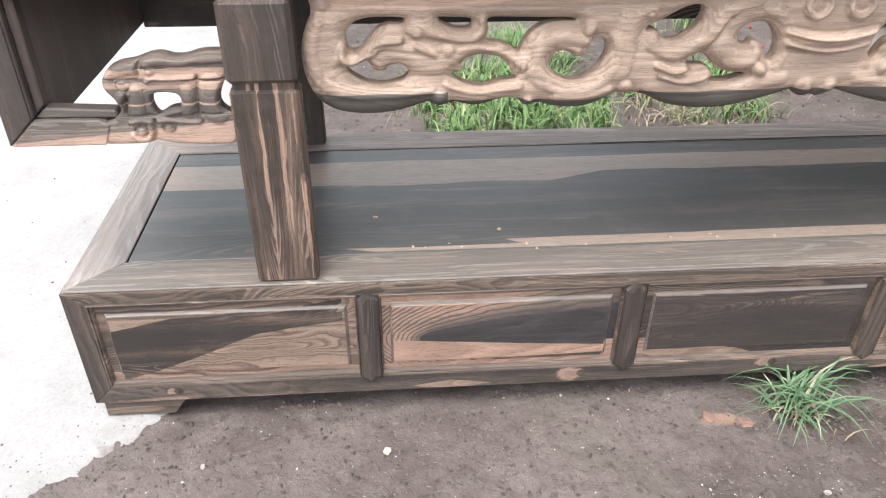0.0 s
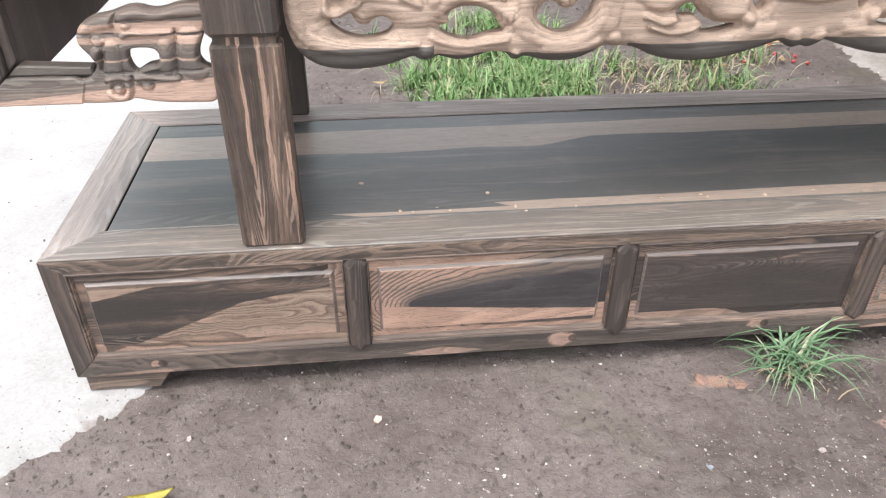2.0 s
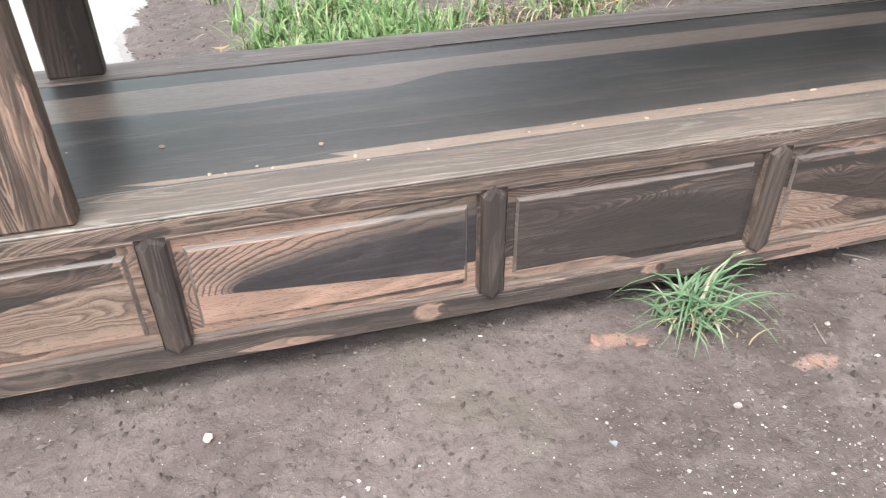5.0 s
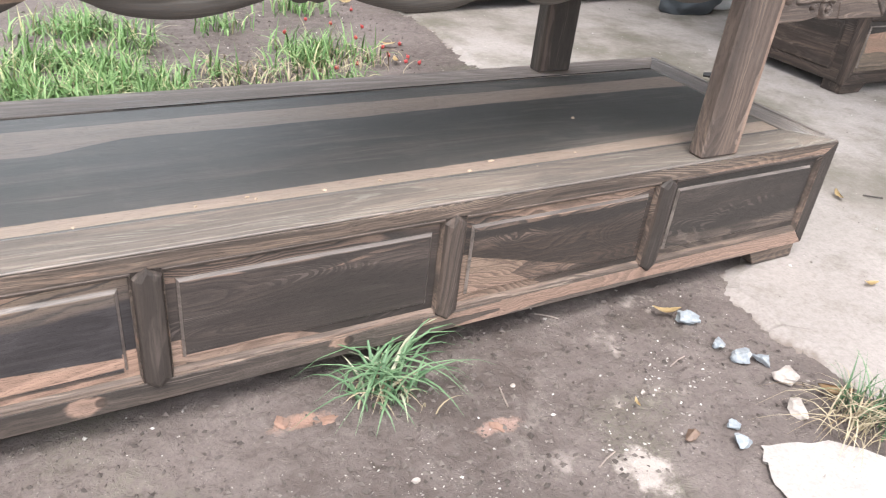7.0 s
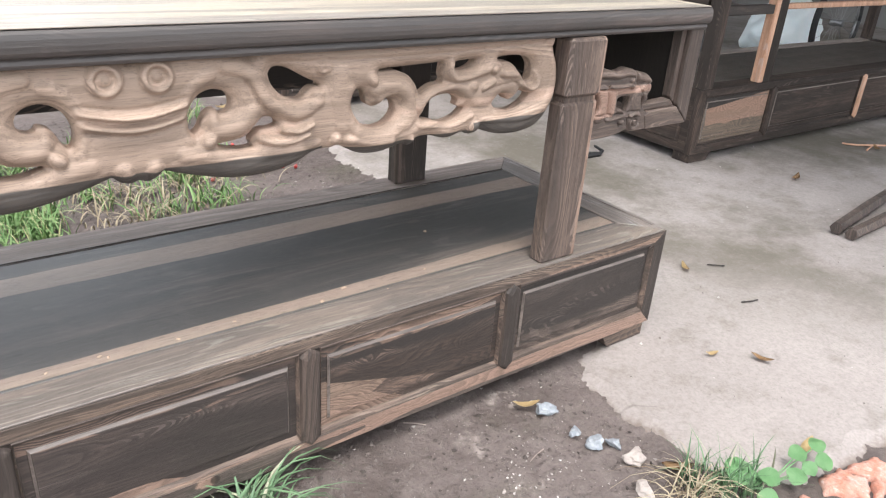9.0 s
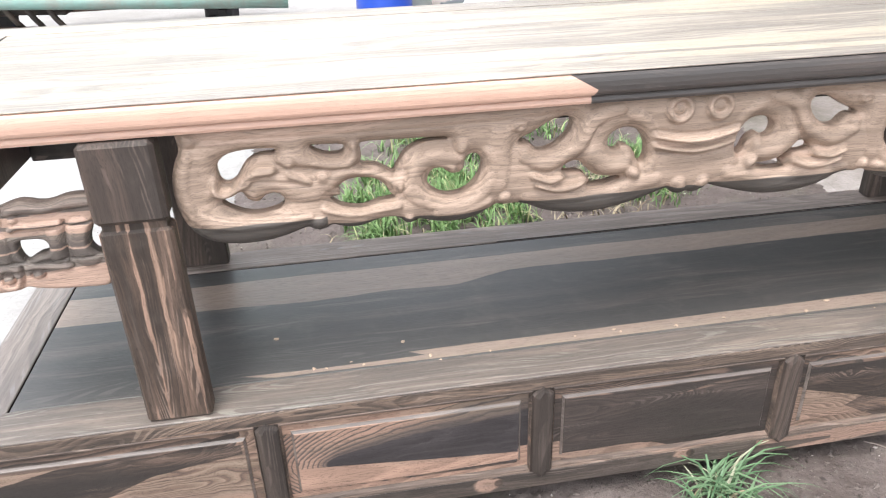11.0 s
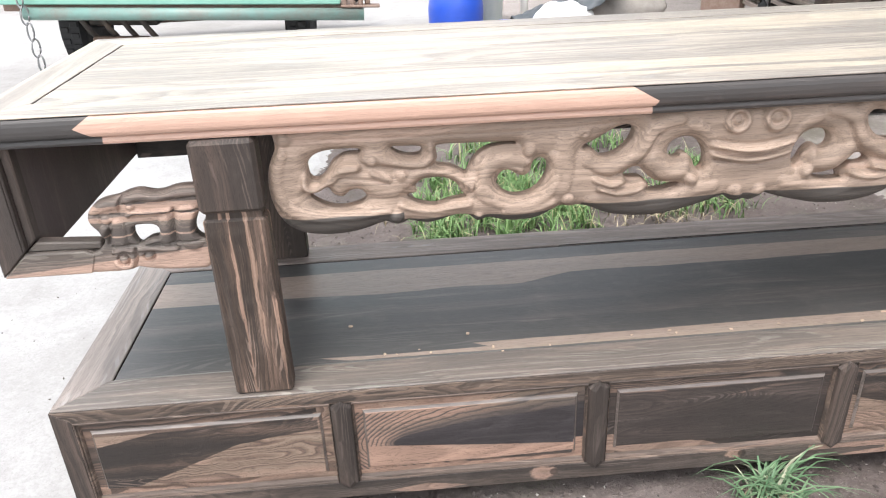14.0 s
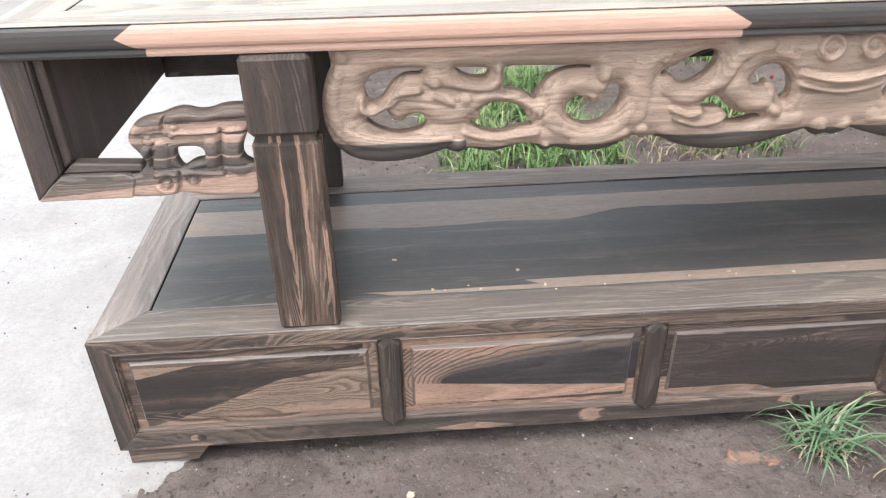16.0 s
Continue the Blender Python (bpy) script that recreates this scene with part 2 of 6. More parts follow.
def soil_material():
    n = Nodes("damp_soil")
    p = n.coords()
    a, b, c = n.noise(p, 1.8, 5.0, 0.6), n.noise(p, 16, 6.0, 0.7), n.noise(p, 140, 4.0, 0.7)
    col = n.mix(n.step(a, 0.38, 0.66), (0.090, 0.071, 0.064), (0.148, 0.121, 0.112))
    col = n.mix(n.step(b, 0.42, 0.75, 0, 0.6), col, (0.200, 0.168, 0.156))
    col = n.mix(n.step(c, 0.3, 0.60, 0.30, 0), col, (0.045, 0.036, 0.031))
    e = n.noise(p, 52, 4.0, 0.7, 0.6)
    # Low spots of the bump noise darkened: hollow shade put into the colour.
    col = n.mix(n.step(e, 0.30, 0.46, 0.55, 0), col, (0.045, 0.036, 0.030))
    col = n.mix(n.step(e, 0.60, 0.74, 0, 0.45), col, (0.235, 0.204, 0.187))
    # Dark spots without relief paint the shade of small pits.
    pit_shade = n.step(n.noise(n.scaled(p, (1, 1, 1), (1.1, 6.3, 0)), 85, 3.0, 0.75, 1.2), 0.30, 0.36, 0.75, 0)
    col = n.mix(n.math("MULTIPLY", pit_shade, n.step(n.noise(p, 7, 3.0), 0.40, 0.58)), col, (0.030, 0.025, 0.022))
    moss = n.math("MULTIPLY", n.step(n.noise(n.scaled(p, (1, 1, 1), (4.2, 1.3, 0)), 3.1, 4.0), 0.55, 0.7), n.step(c, 0.35, 0.65))
    col = n.mix(n.math("MULTIPLY", moss, 0.50), col, (0.088, 0.092, 0.052))
    px, py, pz = n.split(p)
    crust = n.math("MULTIPLY", n.math("MULTIPLY", n.step(n.math("SUBTRACT", px, py), 1.5, 1.8), n.math("MULTIPLY", n.step(py, -0.65, -0.5), n.step(n.math("SUBTRACT", px, py), 1.85, 2.0, 1, 0))), n.step(n.noise(n.scaled(p, (1, 1, 1), (7.7, 3.1, 0)), 2.4, 5.0, 0.7), 0.50, 0.58))
    crust = n.math("MULTIPLY", crust, n.step(b, 0.42, 0.54))
    col = n.mix(n.math("MULTIPLY", crust, 0.8), col, (0.46, 0.40, 0.365))
    for cx, cy, rx, ry, tint in ((1.075, -0.066, 0.060, 0.016, (0.34, 0.205, 0.155)), (1.33, -0.184, 0.040, 0.016, (0.36, 0.24, 0.20)), (1.485, -0.335, 0.042, 0.050, (0.44, 0.385, 0.355)), (1.38, -0.47, 0.12, 0.05, (0.40, 0.35, 0.32)), (1.18, -0.45, 0.09, 0.03, (0.36, 0.31, 0.28))):
        d = n.math("ADD", n.math("POWER", n.math("DIVIDE", n.math("SUBTRACT", px, cx), rx), 2.0), n.math("POWER", n.math("DIVIDE", n.math("SUBTRACT", py, cy), ry), 2.0))
        d = n.math("ADD", d, n.math("MULTIPLY", n.math("SUBTRACT", n.noise(p, 26, 6.0, 0.75), 0.5), 5.0))
        col = n.mix(n.step(d, 0.0, 1.2, 0.72, 0), col, tint)
    grit = n.cells(p, 210)
    col = n.mix(n.math("MULTIPLY", n.step(grit, 0.10, 0.16, 0.7, 0), n.step(b, 0.5, 0.6)), col, (0.42, 0.38, 0.34))
    r = n.step(a, 0.3, 0.7, 0.62, 0.85)
    h = n.math("ADD", n.math("MULTIPLY", b, 1.0), n.math("ADD", n.math("MULTIPLY", c, 0.16), n.math("MULTIPLY", e, 0.9)))
    return n.done(col, r, n.bump(h, 1.0, 0.0055), spec=0.35)


def concrete_material(name, pale, grey, dirt, stain=0.6, wide=0.55):
    n = Nodes(name)
    p = n.coords()
    a, b, c = n.noise(p, 0.9, 5.0, 0.6, 0.3), n.noise(p, 9, 5.0, 0.65), n.noise(p, 170, 3.0, 0.6)
    col = n.mix(n.step(a, 0.35, 0.68), pale, grey)
    col = n.mix(n.step(b, 0.5, 0.8, 0, 0.55), col, dirt)
    col = n.mix(n.step(c, 0.25, 0.6, 0.22, 0), col, tuple(x * 0.5 for x in dirt))
    spots = n.cells(n.mix(0.25, p, n.noise(p, 19, 3.0)), 31)
    col = n.mix(n.math("MULTIPLY", n.step(spots, 0.05, 0.10, 0.8, 0), n.step(b, 0.52, 0.60)), col, tuple(x * 0.45 for x in dirt))
    cracks = n.t.nodes.new("ShaderNodeTexVoronoi")
    cracks.feature = "DISTANCE_TO_EDGE"
    n.put(cracks.inputs["Vector"], n.mix(0.12, p, n.noise(p, 5, 4.0)))
    cracks.inputs["Scale"].default_value = 0.9
    line = n.math("MULTIPLY", n.step(cracks.outputs["Distance"], 0.0, 0.0016, 0.4, 0), n.step(a, 0.55, 0.62))
    spread = n.noise(n.scaled(p, (1, 1, 1), (2.2, 5.1, 0)), wide, 6.0, 0.68)
    # Dirt stains thicken farther east, where shade is painted in with them.
    sx, sy, sz = n.split(p)
    far_shade = n.step(n.math("ADD", sx, n.math("MULTIPLY", sy, 0.8)), 2.2, 3.1) if stain > 0.9 else 1.0
    far_shade = n.math("MULTIPLY", far_shade, n.step(sy, 2.8, 3.6, 1, 0)) if stain > 0.9 else 1.0
    col = n.mix(n.math("MULTIPLY", n.step(spread, 0.42, 0.64, 0, stain), far_shade), col, dirt)
    mottle = n.noise(n.scaled(p, (1, 1, 1), (3.3, 1.9, 0)), 62, 4.0, 0.75)
    col = n.mix(n.step(mottle, 0.36, 0.56, 0.14, 0), col, tuple(x * 0.75 for x in dirt))
    col = n.mix(n.step(mottle, 0.54, 0.74, 0, 0.16), col, tuple(min(0.6, x * 1.25) for x in pale))
    soiled = n.t.nodes.new("ShaderNodeAttribute")
    soiled.attribute_name = "worn_edge"
    mud = n.math("ADD", soiled.outputs["Fac"], n.math("MULTIPLY", n.math("SUBTRACT", b, 0.5), 1.3))
    col = n.mix(n.step(mud, 0.78, 1.05, 0, 0.9), col, (0.165, 0.130, 0.113))
    col = n.mix(line, col, tuple(x * 0.3 for x in dirt))
    return n.done(col, n.step(a, 0.3, 0.7, 0.7, 0.88), n.bump(n.math("ADD", b, c), 0.35, 0.003), spec=0.3)


# ---- mesh helpers ----
def mesh(name, bm, material, smooth=False):
    me = bpy.data.meshes.new(name)
    bmesh.ops.recalc_face_normals(bm, faces=bm.faces[:])
    bm.to_mesh(me)
    bm.free()
    me.materials.append(material)
    if smooth:
        me.polygons.foreach_set("use_smooth", [True] * len(me.polygons))
    return me


def part(name, bm, material, parent=None, label="", smooth=False):
    ob = new(name, mesh(name, bm, material, smooth))
    ob.parent = parent
    return tagged(ob, label)


def box(x0, x1, y0, y1, z0, z1, bevel=0.002, seg=1, bm=None):
    bm2 = bmesh.new()
    m = Matrix.Translation(((x0 + x1) / 2, (y0 + y1) / 2, (z0 + z1) / 2)) @ Matrix.Diagonal((x1 - x0, y1 - y0, z1 - z0, 1))
    bmesh.ops.create_cube(bm2, size=1, matrix=m)
    if bevel:
        bmesh.ops.bevel(bm2, geom=bm2.edges[:], offset=bevel, segments=seg, affect="EDGES", profile=0.6)
    return merge(bm, bm2)


def merge(bm, other):
    if bm is None:
        return other
    me = bpy.data.meshes.new("joined")
    other.to_mesh(me)
    other.free()
    bm.from_mesh(me)
    bpy.data.meshes.remove(me)
    return bm


def prism(outline, depth, place, bevel=0.0, bm=None):
    """An outline in (u, v), drawn out by depth along w; place maps (u, v, w) to the thing's metres."""
    b = bmesh.new()
    f = b.faces.new([b.verts.new((u, v, 0)) for u, v in outline])
    out = bmesh.ops.extrude_face_region(b, geom=[f])
    bmesh.ops.translate(b, vec=(0, 0, depth), verts=[v for v in out["geom"] if isinstance(v, bmesh.types.BMVert)])
    if bevel:
        bmesh.ops.bevel(b, geom=b.edges[:], offset=bevel, segments=1, affect="EDGES", profile=0.6)
    for v in b.verts:
        v.co = place(*v.co)
    return merge(bm, b)


def lathe(profile, seg=24, at=(0, 0, 0), bm=None):
    """A turned body: (radius, height) from below to above."""
    b = bmesh.new()
    rings = [[b.verts.new((at[0] + r * math.cos(2 * math.pi * i / seg), at[1] + r * math.sin(2 * math.pi * i / seg), at[2] + z)) for i in range(seg)] for r, z in profile]
    for p, q in zip(rings, rings[1:]):
        for i in range(seg):
            b.faces.new((p[i], p[(i + 1) % seg], q[(i + 1) % seg], q[i]))
    b.faces.new(rings[0][::-1])
    b.faces.new(rings[-1])
    return merge(bm, b)


def tube(points, radius, seg=8, bm=None):
    """A round bar along points, with an even or a tapering radius."""
    b = bmesh.new()
    pts = [Vector(p) for p in points]
    radii = radius if isinstance(radius, (list, tuple)) else [radius] * len(pts)
    rings = []
    for i, p in enumerate(pts):
        d = (pts[min(i + 1, len(pts) - 1)] - pts[max(i - 1, 0)]).normalized()
        side = d.cross(Vector((0, 0, 1)) if abs(d.z) < 0.9 else Vector((1, 0, 0))).normalized()
        up = side.cross(d)
        rings.append([b.verts.new(p + radii[i] * (math.cos(2 * math.pi * k / seg) * side + math.sin(2 * math.pi * k / seg) * up)) for k in range(seg)])
    for p, q in zip(rings, rings[1:]):
        for k in range(seg):
            b.faces.new((p[k], p[(k + 1) % seg], q[(k + 1) % seg], q[k]))
    b.faces.new(rings[0][::-1])
    b.faces.new(rings[-1])
    return merge(bm, b)


def lump(size, seed, rough=0.35, sub=2):
    """A broken stone: a ball dented by noise and cut by planes."""
    rnd = random.Random(seed)
    b = bmesh.new()
    bmesh.ops.create_icosphere(b, subdivisions=sub, radius=1)
    cuts = [(Vector([rnd.gauss(0, 1) for _ in range(3)]).normalized(), rnd.uniform(0.45, 0.8)) for _ in range(9)]
    for v in b.verts:
        for d, lim in cuts:
            over = v.co.dot(d) - lim
            if over > 0:
                v.co -= d * over
        v.co *= 1 + rough * 0.4 * noise.noise(v.co * 2.2 + Vector((seed, 0, 0)))
        v.co = Vector((v.co.x * size[0], v.co.y * size[1], v.co.z * size[2]))
    return b


def thing(name, label, category, group="", at=(0, 0, 0), turn=0.0, kind=""):
    ob = new(name)
    ob.empty_display_size = 0.05
    ob.matrix_basis = pose(*at, 0, 0, turn)
    return tagged(ob, label, category, group, kind)


def rounded(points, closed, times=2):
    """Cuts the corners of a line, so that it runs as a smooth curve."""
    q = [tuple(c / 1000 for c in p) for p in points]
    for _ in range(times):
        if len(q) < 3:
            break
        pairs = list(zip(q, q[1:] + q[:1])) if closed else list(zip(q, q[1:]))
        cut = [r for a, b in pairs for r in (tuple(0.75 * i + 0.25 * j for i, j in zip(a, b)), tuple(0.25 * i + 0.75 * j for i, j in zip(a, b)))]
        q = cut if closed else [q[0]] + cut + [q[-1]]
    return q


def carving(edge, holes, ridges, grooves, step, back, place, mirror=False, swell=0.010, soft=0.005, blur=2):
    """A pierced relief: a board cut along edge and holes, rounded towards them, with raised cords and balls (ridges) and cut lines (grooves).
    All are given in millimetres. place maps (u, v, height) to the thing's metres."""
    loops = [rounded(p, True) for p in [edge] + list(holes)]
    sides = np.array([(*a, *b) for p in loops for a, b in zip(p, p[1:] + p[:1])])
    cords = []
    for sign, group in ((1, ridges), (-1, grooves)):
        for lift, pts in group:
            q = rounded(pts, False)
            q = q if len(q) > 1 else q * 2
            cords += [(sign * lift / 1000, a, b) for a, b in zip(q, q[1:])]
    us, vs = [p[0] for p in loops[0]], [p[1] for p in loops[0]]
    u0, u1 = (-max(us) if mirror else min(us)) - 2 * step, max(us) + 2 * step
    nu, nv = int((u1 - u0) / step) + 1, int((max(vs) - min(vs)) / step) + 5
    U, V = np.meshgrid(u0 + step * np.arange(nu), min(vs) - 2 * step + step * np.arange(nv), indexing="ij")
    shape = U.shape
    U, V = U.ravel(), V.ravel()

    def inside(u, v):
        """How far a point lies inside the wood (minus: outside it)."""
        w = np.abs(u) if mirror else u
        best, odd = np.full(w.shape, 9.0), np.zeros(w.shape, bool)
        for ax, ay, bx, by in sides:
            dx, dy = bx - ax, by - ay
            k = np.clip(((w - ax) * dx + (v - ay) * dy) / max(dx * dx + dy * dy, 1e-14), 0, 1)
            best = np.minimum(best, (w - ax - k * dx) ** 2 + (v - ay - k * dy) ** 2)
            if ay != by:
                odd ^= ((ay > v) != (by > v)) & (w < ax + (v - ay) / dy * dx)
        return np.sqrt(best) * np.where(odd, 1, -1)

    F = inside(U, V)
    G = F.reshape(shape) > 0
    keep = G[:-1, :-1] | G[1:, :-1] | G[:-1, 1:] | G[1:, 1:]
    use = np.zeros(shape, bool)
    for i in (0, 1):
        for j in (0, 1):
            use[i:nu - 1 + i, j:nv - 1 + j] |= keep
    use = use.ravel()
    # pull the outermost points onto the outline
    for _ in range(2):
        o = np.nonzero(use & (F < 0))[0]
        e = step * 0.2
        u, v = U[o], V[o]
        gu, gv = (inside(u + e, v) - inside(u - e, v)) / (2 * e), (inside(u, v + e) - inside(u, v - e)) / (2 * e)
        gg = np.maximum(gu * gu + gv * gv, 0.3)
        U[o], V[o] = u - F[o] * gu / gg, v - F[o] * gv / gg
        F[o] = inside(U[o], V[o])
    depth = np.maximum(F, 0)
    W = np.abs(U) if mirror else U
    up, down = np.zeros(W.shape), np.zeros(W.shape)
    for lift, a, b in cords:
        dx, dy = b[0] - a[0], b[1] - a[1]
        ll = dx * dx + dy * dy
        k = np.clip(((W - a[0]) * dx + (V - a[1]) * dy) / ll, 0, 1) if ll > 1e-12 else np.zeros(W.shape)
        d = np.hypot(W - a[0] - k * dx, V - a[1] - k * dy)
        bulge = np.sqrt(np.maximum(1 - (d / (a[2] + k * (b[2] - a[2]))) ** 2, 0))
        if lift > 0:
            up = np.maximum(up, lift * bulge)
        else:
            down = np.maximum(down, -lift * bulge)
    H = swell * (1 - np.exp(-depth / soft)) + 1.25 * up * np.minimum(1, depth / 0.004) - 1.2 * down * np.minimum(1, depth / 0.003)
    H = H.reshape(shape)
    solid = (F > 0).reshape(shape)
    for _ in range(blur):
        total, count = 2.0 * H, np.full(shape, 2.0)
        for axis in (0, 1):
            for way in (1, -1):
                near = np.roll(solid, way, axis)
                total, count = total + np.where(near, np.roll(H, way, axis), 0), count + near
        H = total / count
    H = H.ravel()
    H[F < 1e-4] = 0
    ids = np.nonzero(use)[0]
    num = -np.ones(U.shape, int)
    num[ids] = np.arange(len(ids))
    num, n = num.reshape(shape), len(ids)
    flat = [place(U[k], V[k], H[k]) for k in ids] + [place(U[k], V[k], -back) for k in ids]
    faces, rim = [], {}
    for i, j in zip(*np.nonzero(keep)):
        q = tuple(int(c) for c in (num[i, j], num[i + 1, j], num[i + 1, j + 1], num[i, j + 1]))
        faces += [q, tuple(c + n for c in q[::-1])]
        for e in zip(q, q[1:] + q[:1]):
            if e[::-1] in rim:
                del rim[e[::-1]]
            else:
                rim[e] = 1
    smooth = [True] * len(faces) + [False] * len(rim)
    faces += [(b, a, a + n, b + n) for a, b in rim]
    me = bpy.data.meshes.new("carving")
    me.from_pydata(flat, [], faces)
    me.polygons.foreach_set("use_smooth", smooth)
    return me


def carved_part(name, me, material, parent, label=""):
    me.materials.append(material)
    ob = new(name, me)
    ob.parent = parent
    return tagged(ob, label)


# the carved apron: half of it, in millimetres from its middle and from the ground
APRON_TOP = [(-42, 715), (-14, 698), (4, 702), (27, 717), (51, 716), (69, 715), (93, 717), (123, 717), (143, 713), (154, 698), (161, 713), (170, 717), (210, 717), (260, 715), (326, 713), (408, 712), (489, 711), (570, 712), (650, 714), (693, 717), (712, 717), (715, 708)]
APRON_LOBE = [(710, 680), (720, 664), (727, 643), (729, 621), (727, 599), (720, 577), (709, 560), (692, 548), (674, 542), (647, 539), (617, 540), (591, 545), (570, 552)]
APRON_WAVE = [(557, 556), (552, 551), (542, 549), (532, 551), (525, 556), (510, 551), (494, 548), (477, 551), (460, 557), (442, 559), (429, 556), (422, 547), (413, 546), (404, 552), (384, 546), (362, 542), (336, 543), (318, 548), (301, 557)]
APRON_SWAG = [(288, 564), (277, 560), (262, 562), (244, 558), (226, 548), (199, 540), (163, 536), (128, 537), (93, 544), (67, 551), (45, 558), (31, 563), (25, 555), (11, 550), (-2, 555), (-17, 556), (-40, 558)]
APRON_EDGE = APRON_TOP + APRON_LOBE + APRON_WAVE + APRON_SWAG
APRON_HOLES = []
APRON_HOLES.append([(668, 641), (669, 653), (661, 665), (649, 671), (628, 674), (586, 673), (590, 664), (609, 665), (621, 661), (632, 653), (639, 642), (646, 632), (654, 628), (662, 628), (667, 634)])
APRON_HOLES.append([(672, 608), (664, 608), (651, 611), (641, 618), (638, 611), (635, 605), (627, 600), (618, 600), (613, 607), (603, 611), (593, 610), (586, 603), (584, 597), (591, 588), (604, 584), (621, 581), (638, 583), (654, 590), (665, 598)])
APRON_HOLES.append([(547, 673), (523, 672), (499, 671), (498, 663), (502, 657), (512, 656), (524, 657), (536, 662), (543, 667)])
APRON_HOLES.append([(479, 672), (441, 671), (400, 670), (357, 669), (355, 664), (375, 665), (396, 663), (413, 655), (423, 644), (430, 632), (434, 622), (442, 628), (452, 634), (463, 638), (475, 638), (481, 643), (476, 652), (478, 662)])
APRON_HOLES.append([(513, 609), (505, 617), (493, 621), (472, 621), (457, 616), (447, 607), (442, 596), (433, 587), (444, 584), (456, 583), (469, 579), (482, 575), (499, 578), (513, 583), (524, 592), (526, 597), (512, 598), (509, 602)])
APRON_HOLES.append([(389, 610), (384, 621), (375, 626), (366, 625), (360, 619), (353, 615), (343, 615), (336, 622), (335, 633), (329, 641), (320, 643), (312, 636), (309, 625), (312, 611), (320, 598), (332, 587), (350, 582), (367, 583), (380, 591), (388, 601)])
APRON_HOLES.append([(261, 650), (256, 658), (243, 662), (226, 672), (207, 682), (189, 685), (180, 677), (183, 663), (191, 652), (203, 642), (219, 636), (232, 637), (238, 646), (248, 653)])
APRON_HOLES.append([(197, 605), (186, 616), (171, 619), (161, 608), (147, 594), (125, 589), (100, 588), (111, 582), (132, 577), (159, 577), (151, 585), (158, 595), (169, 601), (185, 600)])
APRON_HOLES.append([(127, 632), (129, 644), (123, 654), (111, 660), (96, 661), (82, 654), (73, 643), (67, 628), (68, 613), (74, 603), (84, 612), (87, 623), (96, 633), (107, 635), (108, 629), (117, 627)])
APRON_RIDGES = []
APRON_RIDGES.append((9, [(669, 641, 5), (675, 628, 6), (669, 616, 6), (657, 615, 6), (644, 624, 7), (632, 637, 9), (618, 646, 10), (598, 647, 8)]))
APRON_RIDGES.append((4, [(609, 621, 18), (576, 619, 19), (543, 613, 16)]))
APRON_RIDGES.append((3, [(633, 623, 10), (621, 613, 8)]))
APRON_RIDGES.append((7, [(573, 656, 10)]))
APRON_RIDGES.append((6, [(531, 632, 10)]))
APRON_RIDGES.append((7, [(574, 638, 5), (551, 628, 6)]))
APRON_RIDGES.append((7, [(585, 662, 8), (549, 657, 9), (516, 648, 9), (492, 649, 10), (482, 661, 8), (486, 670, 6)]))
APRON_RIDGES.append((4, [(703, 675, 10), (713, 655, 11), (717, 625, 11), (710, 595, 11), (683, 577, 11), (638, 571, 9), (588, 572, 7), (554, 575, 6)]))
APRON_RIDGES.append((4, [(525, 620, 10), (497, 634, 7), (468, 633, 7), (443, 623, 8), (423, 607, 11), (400, 587, 13)]))
APRON_RIDGES.append((6, [(532, 584, 6), (500, 571, 6), (466, 575, 6), (432, 580, 7)]))
APRON_RIDGES.append((5, [(343, 640, 10), (372, 645, 14), (395, 640, 13), (410, 624, 13), (409, 603, 14), (392, 585, 13), (364, 572, 13), (334, 575, 14), (310, 592, 12), (297, 616, 13), (302, 643, 11)]))
APRON_RIDGES.append((8, [(341, 657, 11)]))
APRON_RIDGES.append((6, [(356, 626, 9), (377, 635, 7)]))
APRON_RIDGES.append((3, [(286, 669, 14), (289, 635, 18), (292, 600, 16)]))
APRON_RIDGES.append((6, [(280, 576, 10)]))
APRON_RIDGES.append((6, [(542, 563, 12)]))
APRON_RIDGES.append((5, [(417, 557, 6)]))
APRON_RIDGES.append((5, [(259, 678, 12)]))
APRON_RIDGES.append((6, [(252, 648, 12)]))
APRON_RIDGES.append((4, [(252, 634, 9), (225, 622, 12), (191, 627, 11), (171, 647, 13), (161, 670, 11), (142, 688, 12), (117, 691, 10)]))
APRON_RIDGES.append((10, [(239, 605, 5), (219, 595, 6), (198, 600, 6)]))
APRON_RIDGES.append((10, [(233, 592, 5), (205, 582, 6), (175, 586, 6), (163, 593, 6)]))
APRON_RIDGES.append((4, [(153, 624, 14), (130, 608, 16), (102, 612, 13), (99, 624, 8)]))
APRON_RIDGES.append((3, [(95, 681, 10), (69, 664, 9), (60, 633, 9), (66, 601, 9)]))
APRON_RIDGES.append((8, [(91, 596, 11)]))
APRON_RIDGES.append((7, [(47, 685, 5), (42, 697, 5), (30, 702, 5), (18, 697, 5), (13, 685, 5), (18, 673, 5), (30, 668, 5), (42, 673, 5), (47, 685, 5)]))
APRON_RIDGES.append((4, [(30, 685, 8)]))
APRON_RIDGES.append((6, [(19, 570, 12)]))
APRON_RIDGES.append((8, [(64, 648, 3), (13, 637, 4), (-16, 639, 4)]))
APRON_RIDGES.append((8, [(60, 632, 3), (10, 622, 4), (-19, 624, 4)]))
APRON_RIDGES.append((5, [(698, 696, 12)]))
APRON_RIDGES.append((3, [(248, 572, 8), (187, 568, 9), (117, 574, 11), (57, 582, 11)]))
APRON_RIDGES.append((5, [(377, 562, 7), (338, 561, 6), (304, 571, 7)]))
